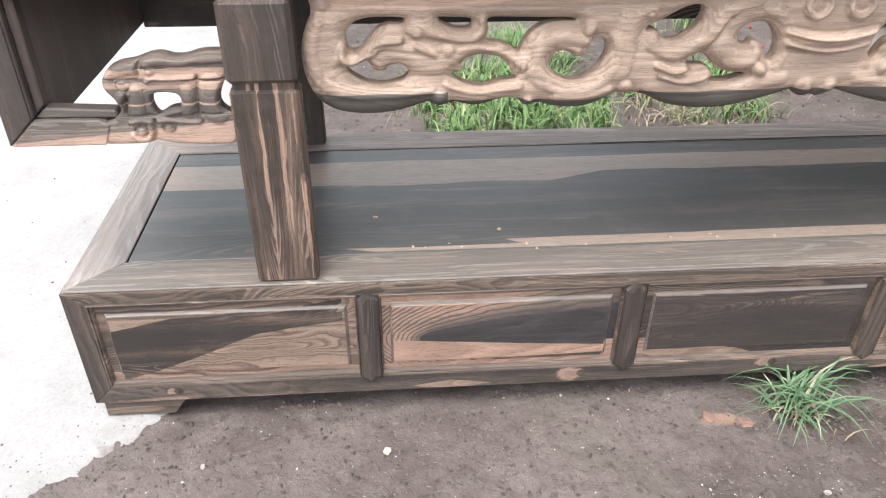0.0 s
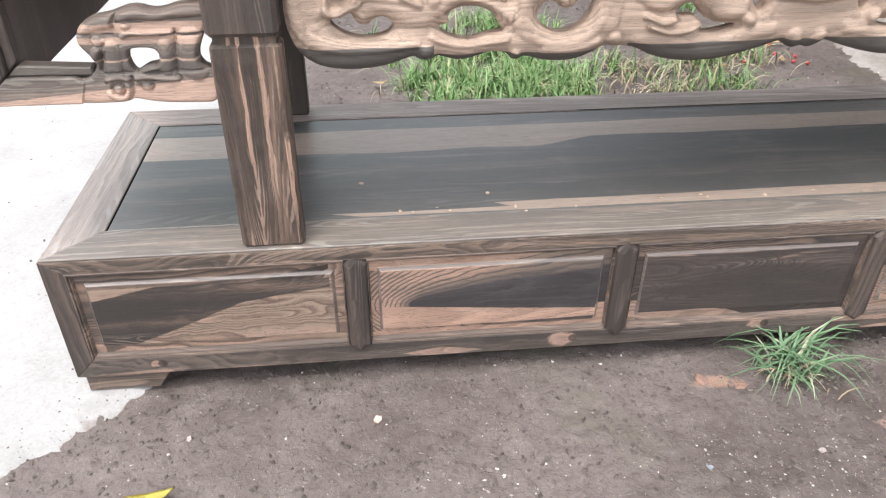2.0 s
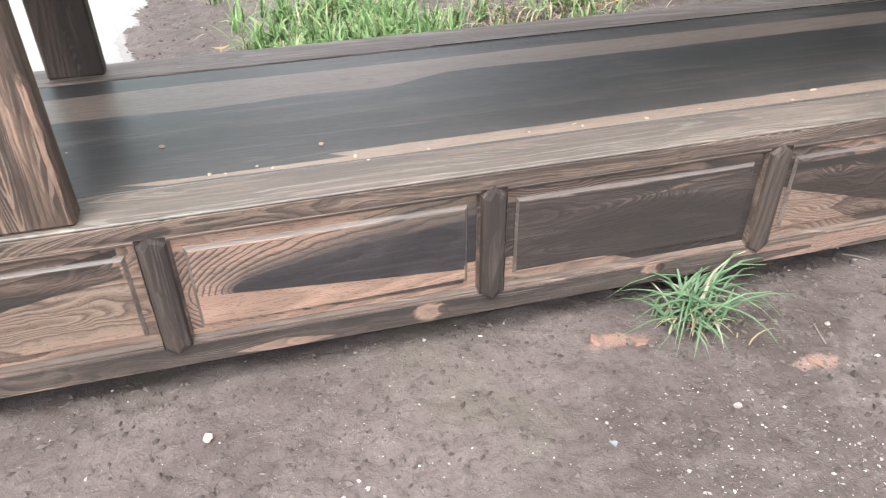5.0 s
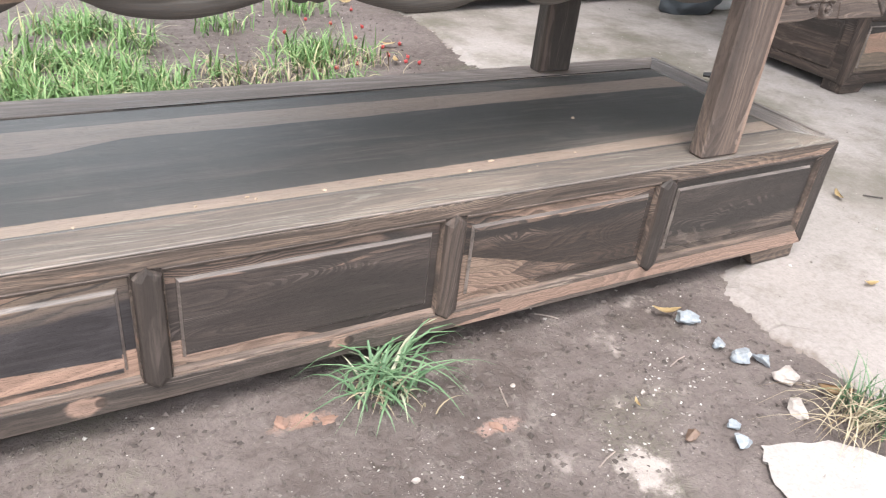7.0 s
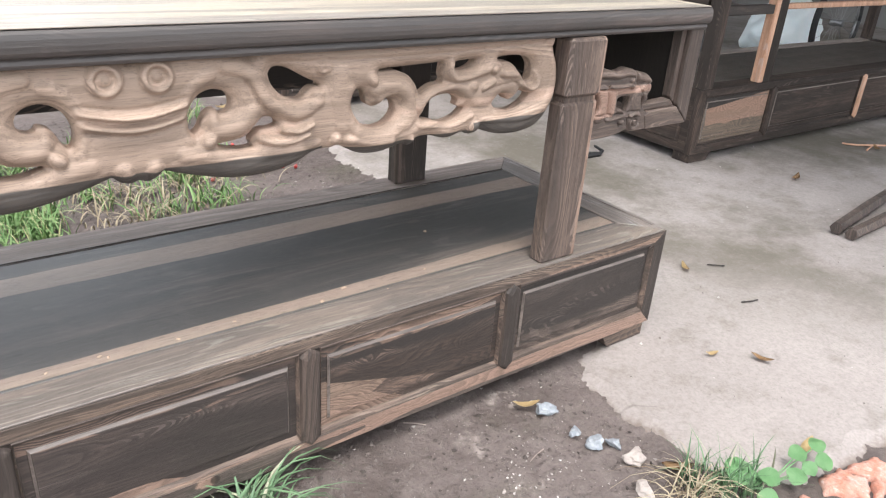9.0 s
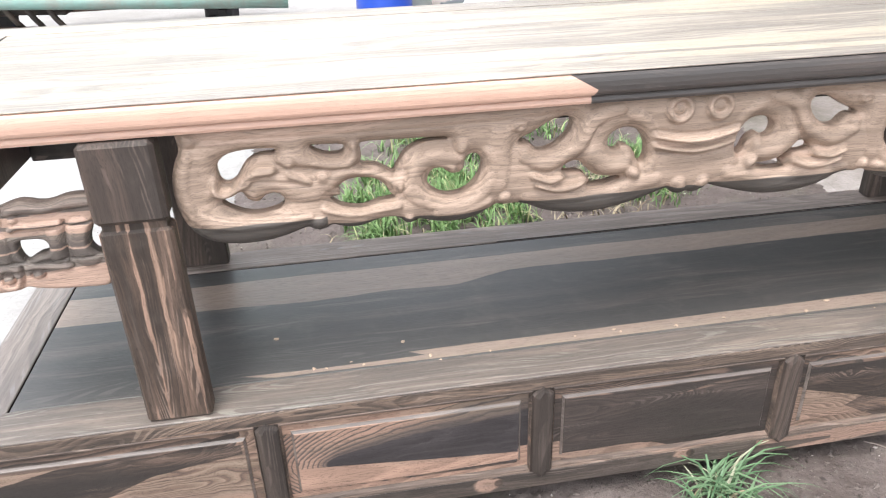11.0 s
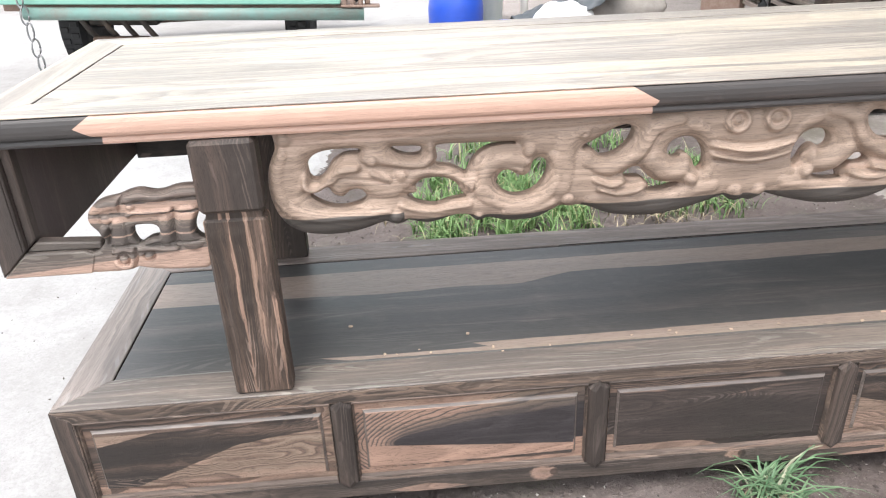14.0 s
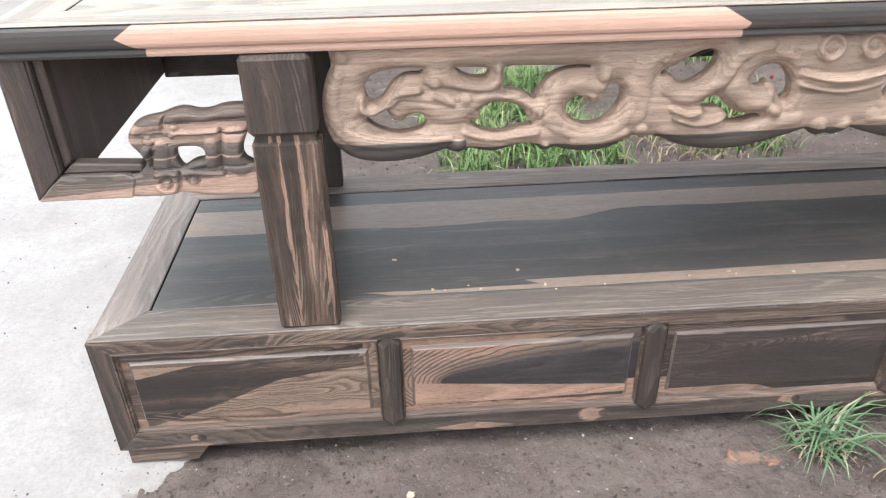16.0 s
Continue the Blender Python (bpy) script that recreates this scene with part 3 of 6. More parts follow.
APRON_GROOVES = []
APRON_GROOVES.append((5, [(259, 678, 3)]))
APRON_GROOVES.append((4, [(266, 672, 2), (261, 668, 2), (249, 671, 2), (248, 681, 2)]))
APRON_GROOVES.append((4, [(580, 660, 2), (576, 664, 2), (568, 662, 2), (564, 653, 2), (570, 647, 2), (578, 649, 2)]))
APRON_GROOVES.append((4, [(636, 630, 2), (623, 640, 2), (590, 641, 2)]))
APRON_GROOVES.append((3, [(624, 633, 2), (583, 629, 2), (551, 621, 2)]))
APRON_GROOVES.append((4, [(241, 612, 2), (215, 605, 2), (200, 610, 2)]))
APRON_GROOVES.append((4, [(237, 598, 2), (207, 587, 2), (184, 593, 3)]))
APRON_GROOVES.append((4, [(63, 640, 2), (12, 630, 3), (-18, 632, 3)]))
APRON_GROOVES.append((3, [(57, 623, 3), (9, 613, 2), (-20, 615, 3)]))
APRON_GROOVES.append((3, [(65, 657, 2), (14, 646, 2), (-15, 648, 2)]))
APRON_GROOVES.append((4, [(172, 627, 3), (159, 644, 3), (146, 669, 3)]))
APRON_GROOVES.append((3, [(541, 643, 2), (513, 639, 2), (480, 641, 2)]))
APRON_GROOVES.append((3, [(681, 693, 2), (586, 690, 2), (409, 686, 2), (278, 688, 2), (179, 692, 2)]))
APRON_GROOVES.append((4, [(426, 595, 3), (418, 613, 3), (420, 631, 2)]))
APRON_GROOVES.append((3, [(290, 576, 2), (284, 585, 2), (274, 584, 2), (268, 574, 2)]))
APRON_GROOVES.append((4, [(352, 663, 2), (353, 653, 2), (343, 644, 2)]))
# the bracket of an end box, in millimetres from the stand's end and from the ground
BRACKET_EDGE = [(107, 511), (112, 545), (128, 542), (139, 547), (149, 557), (150, 566), (142, 577), (133, 589), (133, 599), (138, 610), (146, 618), (161, 625), (180, 627), (190, 631), (202, 635), (215, 637), (233, 631), (249, 632), (262, 637), (280, 639), (303, 637), (300, 619), (292, 599), (285, 585), (281, 575), (281, 564), (288, 556), (300, 551), (300, 505), (265, 506), (232, 507), (203, 511), (189, 516), (179, 510), (148, 509)]
BRACKET_HOLES = [[(191, 572), (194, 582), (210, 583), (230, 581), (231, 562), (216, 561), (204, 554), (198, 550), (193, 557), (191, 565)]]


def ring(x, z, r, wide, a0=0, a1=360):
    return [(x + r * math.cos(radians(a)), z + r * math.sin(radians(a)), wide) for a in np.linspace(a0, a1, 15)]


BRACKET_RIDGES = []
BRACKET_RIDGES.append((5, [(160, 596, 11)]))
BRACKET_RIDGES.append((5, [(198, 613, 6)]))
BRACKET_RIDGES.append((5, [(192, 600, 4), (201, 605, 4), (215, 602, 3), (236, 603, 3), (252, 604, 3)]))
BRACKET_RIDGES.append((5, [(164, 584, 6), (153, 580, 6), (150, 569, 5), (139, 556, 5), (127, 548, 4)]))
BRACKET_RIDGES.append((4, [(174, 586, 10), (174, 570, 11), (171, 556, 12)]))
BRACKET_RIDGES.append((4, [(242, 592, 9), (241, 572, 8), (238, 556, 9)]))
BRACKET_RIDGES.append((4, [(276, 594, 16), (270, 574, 14), (276, 554, 16)]))
BRACKET_RIDGES.append((4, [(146, 610, 8), (162, 617, 9), (178, 618, 8)]))
BRACKET_RIDGES.append((5, [(196, 624, 8), (214, 629, 7), (236, 624, 7), (262, 630, 7), (296, 630, 7)]))
BRACKET_RIDGES.append((5, [(172, 530, 7)]))
BRACKET_RIDGES.append((4, ring(172, 530, 13, 5, -150, 40)))
BRACKET_RIDGES.append((5, [(162, 543, 4), (176, 547, 4), (187, 542, 4)]))
BRACKET_RIDGES.append((5, [(209, 534, 7)]))
BRACKET_RIDGES.append((4, [(198, 544, 4), (212, 546, 4), (234, 542, 4), (250, 541, 4)]))
BRACKET_RIDGES.append((4, [(206, 554, 6), (222, 561, 8), (236, 562, 8)]))
BRACKET_GROOVES = []
BRACKET_GROOVES.append((4, ring(172, 530, 8.5, 1.7, -60, 250)))
BRACKET_GROOVES.append((4, ring(160, 595, 8, 1.6, 20, 330)))
BRACKET_GROOVES.append((4, ring(209, 534, 8, 1.6, 170, 360)))
BRACKET_GROOVES.append((5, [(191, 545, 2), (191, 530, 2), (186, 518, 2)]))
BRACKET_GROOVES.append((4, [(196, 540, 1.7), (225, 537, 1.7), (252, 537, 1.7), (256, 542, 1.7), (250, 546, 1.7)]))
BRACKET_GROOVES.append((4, [(158, 538, 1.6), (174, 541, 1.6), (189, 539, 1.6)]))
BRACKET_GROOVES.append((5, [(181, 606, 1.8), (183, 620, 1.8), (192, 634, 1.8)]))
BRACKET_GROOVES.append((3, [(189, 618, 1.6), (211, 621, 1.6), (234, 615, 1.6), (258, 619, 1.6), (298, 624, 1.6)]))
BRACKET_GROOVES.append((3, [(136, 602, 1.5), (150, 604, 1.5), (180, 602, 1.5)]))
BRACKET_GROOVES.append((4, [(196, 597, 1.7), (214, 597, 1.7), (252, 598, 1.7), (296, 602, 1.7)]))
BRACKET_GROOVES.append((5, [(257, 606, 2), (253, 576, 2), (251, 550, 2)]))
BRACKET_GROOVES.append((5, [(163, 586, 2), (160, 572, 2), (156, 556, 2)]))
BRACKET_GROOVES.append((3, [(160, 552, 1.8), (180, 553, 1.8), (200, 550, 1.8), (250, 552, 1.8), (296, 554, 1.8)]))


# ---- materials of the television stand ----
M = {}
M["panel a"] = wood("ebony_panel_wedge", "X", 1.3, brown=0.15, sap=(0.43, 0.285, 0.218), figures=[[(0, 0, 1, 0.2135, 0)], [(-1, 0, 0, -0.053, 0)], [(0, 0, -1, -0.101, 0.001)]], patches=[
    [(0.41, 0, -1, -0.0588, 0.004), (0.14, 0, -1, -0.1354, 0.003)], [(1, 0, 0, 0.421, 0), (0, 0, 1, 0.17, 0.006)], [(-0.226, 0, 1, 0.178, 0.003), (0, 0, -1, -0.2135, 0), (1, 0, 0, 0.0535, 0)],
    [(0, 0, -1, -0.1005, 0.002), (1, 0, 3, 0.36, 0.02), (-1, 0, 4, 0.08, 0.03)], [(-1, 0, 0, -0.052, 0), (0, 0, -1, -0.106, 0.002)]],
    blacks=[[(0, 0, 1, 0.2135, 0), (1, 0, -6, -0.985, 0.01), (-1, 0, 2, 0.035, 0.005)]], lines=24, swirl=(1.4, 10.0), ripple=1.6, figure=0.0, olive=1.0, worn=0.08)
M["panel b"] = wood("ebony_panel_band", "X", 2.1, brown=0.3, flame=(0.555, 0.150, 2.1, 62, 0.020), patches=[
    [(-0.0735, 0, -1, -0.1845, 0.002), (-0.03, 0, 1, 0.079, 0.002), (-1, 0, 0, -0.862, 0), (1, 0, 0, 0.5005, 0)], [(0, 0, 1, 0.219, 0.002), (-1, 0, 4, 0.18, 0.02)], [(1, 0, 0, 0.8585, 0), (0, 0, -1, -0.1275, 0)], [(0, 0, -1, -0.0925, 0.001), (-1, 0, 0, -0.862, 0)]],
    lines=17, swirl=(1.1, 9.0), ripple=1.0, figure=0.55, olive=0.8, worn=0.07, black=(0.034, 0.030, 0.031))
M["panel c"] = wood("ebony_panel_grey", "X", 3.6, brown=0.60, sap=(0.40, 0.272, 0.21), dark=(0.042, 0.035, 0.032), mid=(0.100, 0.077, 0.067), patches=[[(0, 0, -1, -0.1035, 0.0012), (0.12, 0, 1, 0.199, 0.002), (-1, 0, -3, -1.383, 0.01)], [(-1, 0, 0, -0.936, 0), (0, 0, -1, -0.126, 0)]],
                    figures=[[(0, 0, 1, 0.2185, 0.002)], [(-0.10, 0, 1, 0.085, 0.003), (0, 0, -1, -0.216, 0.002), (1, 0, -4, 0.345, 0.01), (-1, 0, 0, -1.29, 0)]], lines=52, glint=0.3, worn=0.06)
M["panel d"] = wood("ebony_panel_star", "X", 4.4, brown=0.35, sap=(0.37, 0.25, 0.19), figures=[[(0, 0, 1, 0.214, 0.003)]], patches=[
    [(-0.26, 0, -1, -0.5245, 0.001), (-0.55, 0, 1, -0.676, 0.002)], [(0.62, 0, -1, 0.778, 0.002), (-0.55, 0, -1, -0.9215, 0.002)], [(-1, 0, 0, -1.3705, 0), (0, 0, -1, -0.166, 0.001)], [(-0.26, 0, -1, -0.5245, 0.001), (-1, 0, 0, -1.445, 0.001)], [(0, 0, 1, 0.219, 0.003), (1, 0, 5, 2.58, 0.03), (-1, 0, 5, -0.58, 0.03)], [(0, 0, -1, -0.098, 0.002), (-1, 0, 4, -1.13, 0.01)]],
    blacks=[[(0.26, 0, 1, 0.5245, 0.001), (0, 0, 1, 0.100, 0.001), (0, 0, -1, -0.18, 0.010)]], lines=40, swirl=(2.0, 9.0), ripple=1.2, figure=0.15, glint=0.25, olive=0.6, worn=0.08)
M["panel e"] = wood("ebony_panel_dark", "X", 5.7, brown=0.6, mid=(0.140, 0.107, 0.089), lines=34, swirl=(1.8, 7.0), ripple=1.2, glint=0.2, worn=0.10)
# Paler wood for the panel steps: the sky's highlight put into the colour.
M["highlight step"] = wood("ebony_step_highlight", "X", 6.9, brown=0.9, dark=(0.10, 0.083, 0.075), mid=(0.25, 0.208, 0.184), lines=20, rough=0.35, spec=0.5, glint=0.0)
M["rail"] = wood("ebony_rail", "X", 6.2, brown=0.75, mid=(0.21, 0.152, 0.118), streak=0.16, stripe=(1.8, 52), sap=(0.36, 0.240, 0.180), lines=40, swirl=(1.4, 9.0), figure=0.4)
M["low rail"] = wood("ebony_low_rail", "X", 7.4, brown=0.75, dark=(0.046, 0.039, 0.035), mid=(0.130, 0.100, 0.084), sap=(0.37, 0.245, 0.190), streak=0.03, stripe=(1.8, 60), lines=34, figure=0.5, swirl=(1.6, 10.0), ripple=1.2, patches=[
    [(0, 0, 1, 0.0605, 0.0035), (0, 0, -1, -0.0690, 0.0035), (1, 0, 0, 1.31, 0.03)], [(0.02, 0, 1, 0.0830, 0.003), (0.02, 0, -1, -0.0445, 0.003), (1, 0, 0, 1.45, 0.02)], [(0.10, 0, -1, 0.092, 0.003), (-0.1, 0, 1, -0.101, 0.004), (1, 0, 0, 1.36, 0.02), (-1, 0, 0, -1.60, 0.02)],
    [(-0.15, 0, -1, -0.148, 0.006), (-0.15, 0, 1, -0.0525, 0.006), (0.15, 0, -1, 0.032, 0.005), (0.15, 0, 1, 0.1275, 0.005)]], knots=((0.806, 0.060, 0.013), (1.155, 0.066, 0.009), (0.128, 0.060, 0.006)))
M["moulding"] = wood("ebony_moulding", "X", 8.8, brown=0.75, dark=(0.065, 0.052, 0.045), mid=(0.22, 0.158, 0.126), streak=0.10, stripe=(2.0, 40), lines=18)
M["divider"] = wood("ebony_divider", "Z", 9.5, brown=0.5, dark=(0.044, 0.036, 0.032), mid=(0.112, 0.083, 0.069), lines=16, glint=0.2)
# Pale for sky light from above; its fine pale streaks paint bevel highlights.
M["frame x"] = wood("skylit_frame_along", "X", 10.3, dark=(0.12, 0.106, 0.096), mid=(0.25, 0.203, 0.17), brown=0.85, streak=0.15, stripe=(0.35, 130), sap=(0.37, 0.32, 0.28), lines=20, rough=0.44, worn=0.3, spec=0.45)
# The rear board is palest: sky glare from behind, put into the colour.
M["frame back"] = wood("skylit_frame_rear", "X", 24.3, dark=(0.21, 0.172, 0.152), mid=(0.42, 0.342, 0.298), brown=0.95, lines=24, rough=0.5)
M["frame y"] = wood("skylit_frame_across", "Y", 11.2, dark=(0.165, 0.144, 0.134), mid=(0.32, 0.270, 0.240), brown=0.85, rough=0.44, lines=16, worn=0.3, spec=0.45)
M["shelf"] = wood("ebony_shelf", "X", 12.6, brown=0.45, dark=(0.088, 0.085, 0.081), mid=(0.185, 0.160, 0.142), sap=(0.46, 0.352, 0.285), rough=0.33, lines=9, figure=0.85, olive=0.3, glint=0.15, worn=0.45, spec=0.6, patches=[
    [(0, 1, 0, 0.346, 0.006), (0, -1, 0, -0.411, 0.003)], [(-0.311, 1, 0, 0.058, 0.003), (0, 1, 0, 0.312, 0.006), (0, -1, 0, -0.36, 0)],
    [(0, 1, 0, 0.083, 0.001), (0.012, -1, 0, -0.0985, 0.003), (1, 2, 0, 0.92, 0.01)], [(0, 1, 0, 0.083, 0.001), (0, -1, 0, -0.0925, 0.003), (1, 4, 0, 0.82, 0.02)], [(0, 1, 0, 0.338, 0.0), (0, -1, 0, -0.392, 0.0), (-1, 0, 0, -0.29, 0)]])
M["leg l"] = wood("ebony_leg_striped", "Z", 13.4, brown=0.6, dark=(0.040, 0.031, 0.026), mid=(0.16, 0.108, 0.082), streak=0.40, stripe=(2.2, 72), sap=(0.45, 0.29, 0.215), lines=26, swirl=(1.0, 10.0), ripple=1.0, figure=0.5, glint=0.5)
M["block"] = wood("ebony_leg_block", "Z", 14.1, brown=0.45, dark=(0.050, 0.040, 0.035), mid=(0.135, 0.096, 0.078), lines=24, glint=0.2, swirl=(1.0, 9.0))
M["leg r"] = wood("ebony_leg_grey", "Z", 15.8, brown=0.9, dark=(0.062, 0.048, 0.042), mid=(0.180, 0.132, 0.108), streak=0.08, stripe=(1.2, 60), patches=[[(1, 0, 0, 1.9065, 0.001)]], sap=(0.40, 0.268, 0.208), lines=22, swirl=(1.2, 10.0), ripple=1.2)
M["dark"] = wood("ebony_dark", "X", 16.3, brown=0.15)
M["stile"] = wood("ebony_end_stile", "Z", 17.2, brown=0.9, dark=(0.050, 0.041, 0.037), mid=(0.118, 0.088, 0.074), lines=16)
M["side"] = wood("ebony_side_panel", "Y", 17.5, brown=0.7, mid=(0.16, 0.118, 0.096), lines=30)
M["end"] = wood("ebony_end_board", "Z", 17.9, brown=0.35, dark=(0.135, 0.103, 0.098), mid=(0.22, 0.165, 0.150), glint=0.0)
# Darker copy for the right end board: the box's shade put into colour.
M["end shaded"] = wood("ebony_end_board_shaded", "Z", 25.9, brown=0.1, dark=(0.022, 0.018, 0.016), worn=0.04, glint=0.0)
M["apron"] = wood("carved_apron_wood", "X", 18.2, dark=(0.22, 0.163, 0.126), mid=(0.47, 0.348, 0.272), brown=1.15, sap=(0.55, 0.392, 0.308), streak=0.30, stripe=(0.8, 22), lines=26, figure=0.55, rough=0.55, swirl=(1.1, 9.0), glint=0.0, olive=0.6,
                  black=(0.060, 0.053, 0.048), blacks=[[(0, 0, -1, -0.5725, 0.0), (-1, 0, 0, -0.59, 0)], [(0, 0, -1, -0.5725, 0.0), (1, 0, 0, 1.64, 0)], [(0, 0, -1, -0.5585, 0.0)], [(0, 0, -1, -0.567, 0.0), (-1, 0, 0, -1.37, 0), (1, 0, 0, 0.86, 0)]],
                  figures=[[(0, 0, 1, 0.688, 0.004)]])
M["bracket"] = wood("carved_bracket_wood", "X", 19.6, brown=0.9, mid=(0.24, 0.185, 0.155), dark=(0.095, 0.080, 0.071), sap=(0.54, 0.366, 0.285), lines=26, figure=0.7, swirl=(0.6, 16.0), patches=[
    [(0.085, 0, -1, -0.5165, 0.002), (-1, 0, 0, -1, 0)], [(0, 0, 1, 0.604, 0.001), (0, 0, -1, -0.6165, 0.001)], [(0, 0, 1, 0.5895, 0.001), (0, 0, -1, -0.5985, 0.001)], [(0, 0, 1, 0.567, 0.0005), (0, 0, -1, -0.5695, 0.0005)]])
M["bracket r"] = wood("dark_carved_bracket_wood", "X", 23.6, brown=0.9, mid=(0.185, 0.138, 0.114), dark=(0.058, 0.046, 0.041), sap=(0.36, 0.232, 0.180), lines=26, figure=0.6, swirl=(0.6, 16.0), patches=[
    [(-1, 0, 0, -1.972, 0.002), (0, 0, -1, -0.600, 0.002), (0, 0, 1, 0.548, 0.002)], [(0, 0, 1, 0.588, 0.001), (0, 0, -1, -0.601, 0.001)]])
M["top edge"] = wood("ebony_top_edge", "X", 20.4, brown=0.35, dark=(0.052, 0.047, 0.045), mid=(0.105, 0.082, 0.073), sap=(0.62, 0.395, 0.305), figure=0.985, olive=0.05, glint=0.15, worn=0.02, pore=0.16, rough=0.40, spec=0.45, patches=[
    [(1, 0, -1.47, -0.9275, 0), (1, 0, 1.8, 1.476, 0), (-1, 0, -1.78, -2.251, 0), (-1, 0, 0.6, -0.521, 0), (0.0045, 0, 1, 0.7216, 0)],
    [(-0.0045, 0, -1, -0.7216, 0), (1, 0, 0, 0.186, 0), (-1, 0, 0, -0.951, 0)]], lines=12)
M["top"] = wood("pale_sanded_top", "X", 21.1, dark=(0.20, 0.178, 0.158), mid=(0.46, 0.405, 0.335), sap=(0.62, 0.535, 0.42), brown=0.98, streak=0.46, stripe=(0.5, 17), rough=0.33, lines=16, figure=0.55, spec=0.4, glint=0.2)
M["top end"] = wood("pale_sanded_top_end", "Y", 22.6, dark=(0.26, 0.228, 0.195), mid=(0.48, 0.425, 0.355), sap=(0.62, 0.535, 0.42), brown=1.0, streak=0.5, stripe=(0.5, 30), rough=0.33, lines=12, figure=0.7, spec=0.4, glint=0.0)
# Near-black for joints; on the top's underside it stands for shade.
M["gap"] = plain("dark_joint_and_shade", (0.012, 0.010, 0.009), 0.9)


# ---- ground: one sheet of damp soil, with ragged concrete slabs on it ----
from mathutils.geometry import delaunay_2d_cdt


def axis_steps(lo, hi, fine, far):
    inner = list(np.arange(lo, hi + fine / 2, fine))
    out, d = [], fine
    a = lo
    left = []
    while a > -far:
        d *= 1.5
        a -= d
        left.append(a)
    a, d = inner[-1], fine
    while a < far:
        d *= 1.5
        a += d
        out.append(a)
    return left[::-1] + inner + out


def ground_height(x, y):
    fade = max(0.0, min(1.0, 1.5 - 0.35 * max(abs(x - 1.1), abs(y - 0.4))))
    p = Vector((x, y, 0))
    return fade * (0.0030 * noise.noise(p * 3.0) + 0.0026 * noise.noise(p * 11) + 0.0034 * noise.noise(p * 33) + 0.0034 * noise.noise(p * 75)) - 0.005


M["soil"] = soil_material()
xs, ys = axis_steps(-0.4, 2.3, 0.007, 160), axis_steps(-0.75, 2.3, 0.007, 160)
verts = [(x, y, ground_height(x, y)) for x in xs for y in ys]
k = len(ys)
quads = [(i * k + j, (i + 1) * k + j, (i + 1) * k + j + 1, i * k + j + 1) for i in range(len(xs) - 1) for j in range(k - 1)]
me = bpy.data.meshes.new("ground")
me.from_pydata(verts, [], quads)
me.polygons.foreach_set("use_smooth", [True] * len(quads))
me.materials.append(M["soil"])
tagged(new("ground", me), "damp brown bare soil with grit and moss", "ground", kind="structure")


def slab(name, corners, ragged, material, label, top=0.003, seed=0.0, soiled_for=0.11, rough=1.0, slope=0.045):
    """A thin concrete skin. The edges named in ragged are broken by noise, with a worn slope down to the soil."""
    ring = []
    for i, (a, b) in enumerate(zip(corners, corners[1:] + corners[:1])):
        a, b = Vector(a), Vector(b)
        if i in ragged:
            steps = max(2, int((b - a).length / 0.012))
            side = Vector((-(b - a).y, (b - a).x)).normalized()
            for s in range(steps):
                p = a.lerp(b, s / steps)
                q = Vector((p.x, p.y, seed))
                ring.append((p + side * rough * (0.035 * noise.noise(q * 7) + 0.014 * noise.noise(q * 22) + 0.003 * noise.noise(q * 60)), True))
        else:
            ring.append((a, False))
    b = bmesh.new()
    within = []
    for i, (p, worn) in enumerate(ring):
        if worn and i % 3 == 0:
            d = ring[(i + 1) % len(ring)][0] - ring[i - 1][0]
            within.append(p - Vector((d.y, -d.x)).normalized() * soiled_for)
    flat = delaunay_2d_cdt([p for p, _ in ring] + within, [], [list(range(len(ring)))], 1, 1e-7)
    soiled = b.verts.layers.float.new("worn_edge")
    up = [b.verts.new((p.x, p.y, top)) for p, _ in ring]
    face = [b.verts.new((p.x, p.y, top)) for p in flat[0]]
    for v, came in zip(face, flat[3]):
        v[soiled] = 0.55 if any(k < len(ring) and ring[k][1] for k in came) else 0.0
    for v, (p, worn) in zip(up, ring):
        v[soiled] = 0.55 if worn else 0.0
    for tri in flat[2]:
        b.faces.new([face[k] for k in tri])
    down = [b.verts.new((p.x, p.y, -0.03)) for p, _ in ring]
    mid = []
    for i, (p, worn) in enumerate(ring):
        before, after = ring[i - 1][0], ring[(i + 1) % len(ring)][0]
        d = after - before
        out = Vector((d.y, -d.x)).normalized() * (slope if worn else 0.0)
        mid.append(b.verts.new((p.x + out.x, p.y + out.y, top - (0.013 if worn else 0.001))))
        mid[-1][soiled] = 1.0 if worn else 0.0
    for i in range(len(ring)):
        j = (i + 1) % len(ring)
        b.faces.new((up[j], up[i], mid[i], mid[j]))
        b.faces.new((mid[j], mid[i], down[i], down[j]))
    ob = part(name, b, material)
    return tagged(ob, label, "concrete slab", kind="structure")


M["concrete l"] = concrete_material("pale_concrete", (0.415, 0.408, 0.402), (0.36, 0.352, 0.345), (0.235, 0.222, 0.208))
M["concrete r"] = concrete_material("grey_concrete", (0.362, 0.324, 0.306), (0.29, 0.257, 0.240), (0.128, 0.114, 0.090), 0.95, 1.1)
M["concrete s"] = concrete_material("white_pink_concrete", (0.45, 0.41, 0.392), (0.37, 0.335, 0.315), (0.22, 0.195, 0.18))
slab("pavement_west", [(-16, -6), (-0.55, -6), (-0.45, -0.6), (-0.11, -0.15), (0.05, 0.0), (0.22, 0.35), (0.24, 1.5), (0.27, 2.15), (0.5, 2.9), (1.3, 3.0), (3.6, 30), (-16, 30)],
     {1, 2, 3, 4, 5, 6, 7, 8}, M["concrete l"], "pale worn concrete yard with a ragged broken edge", seed=1.0)
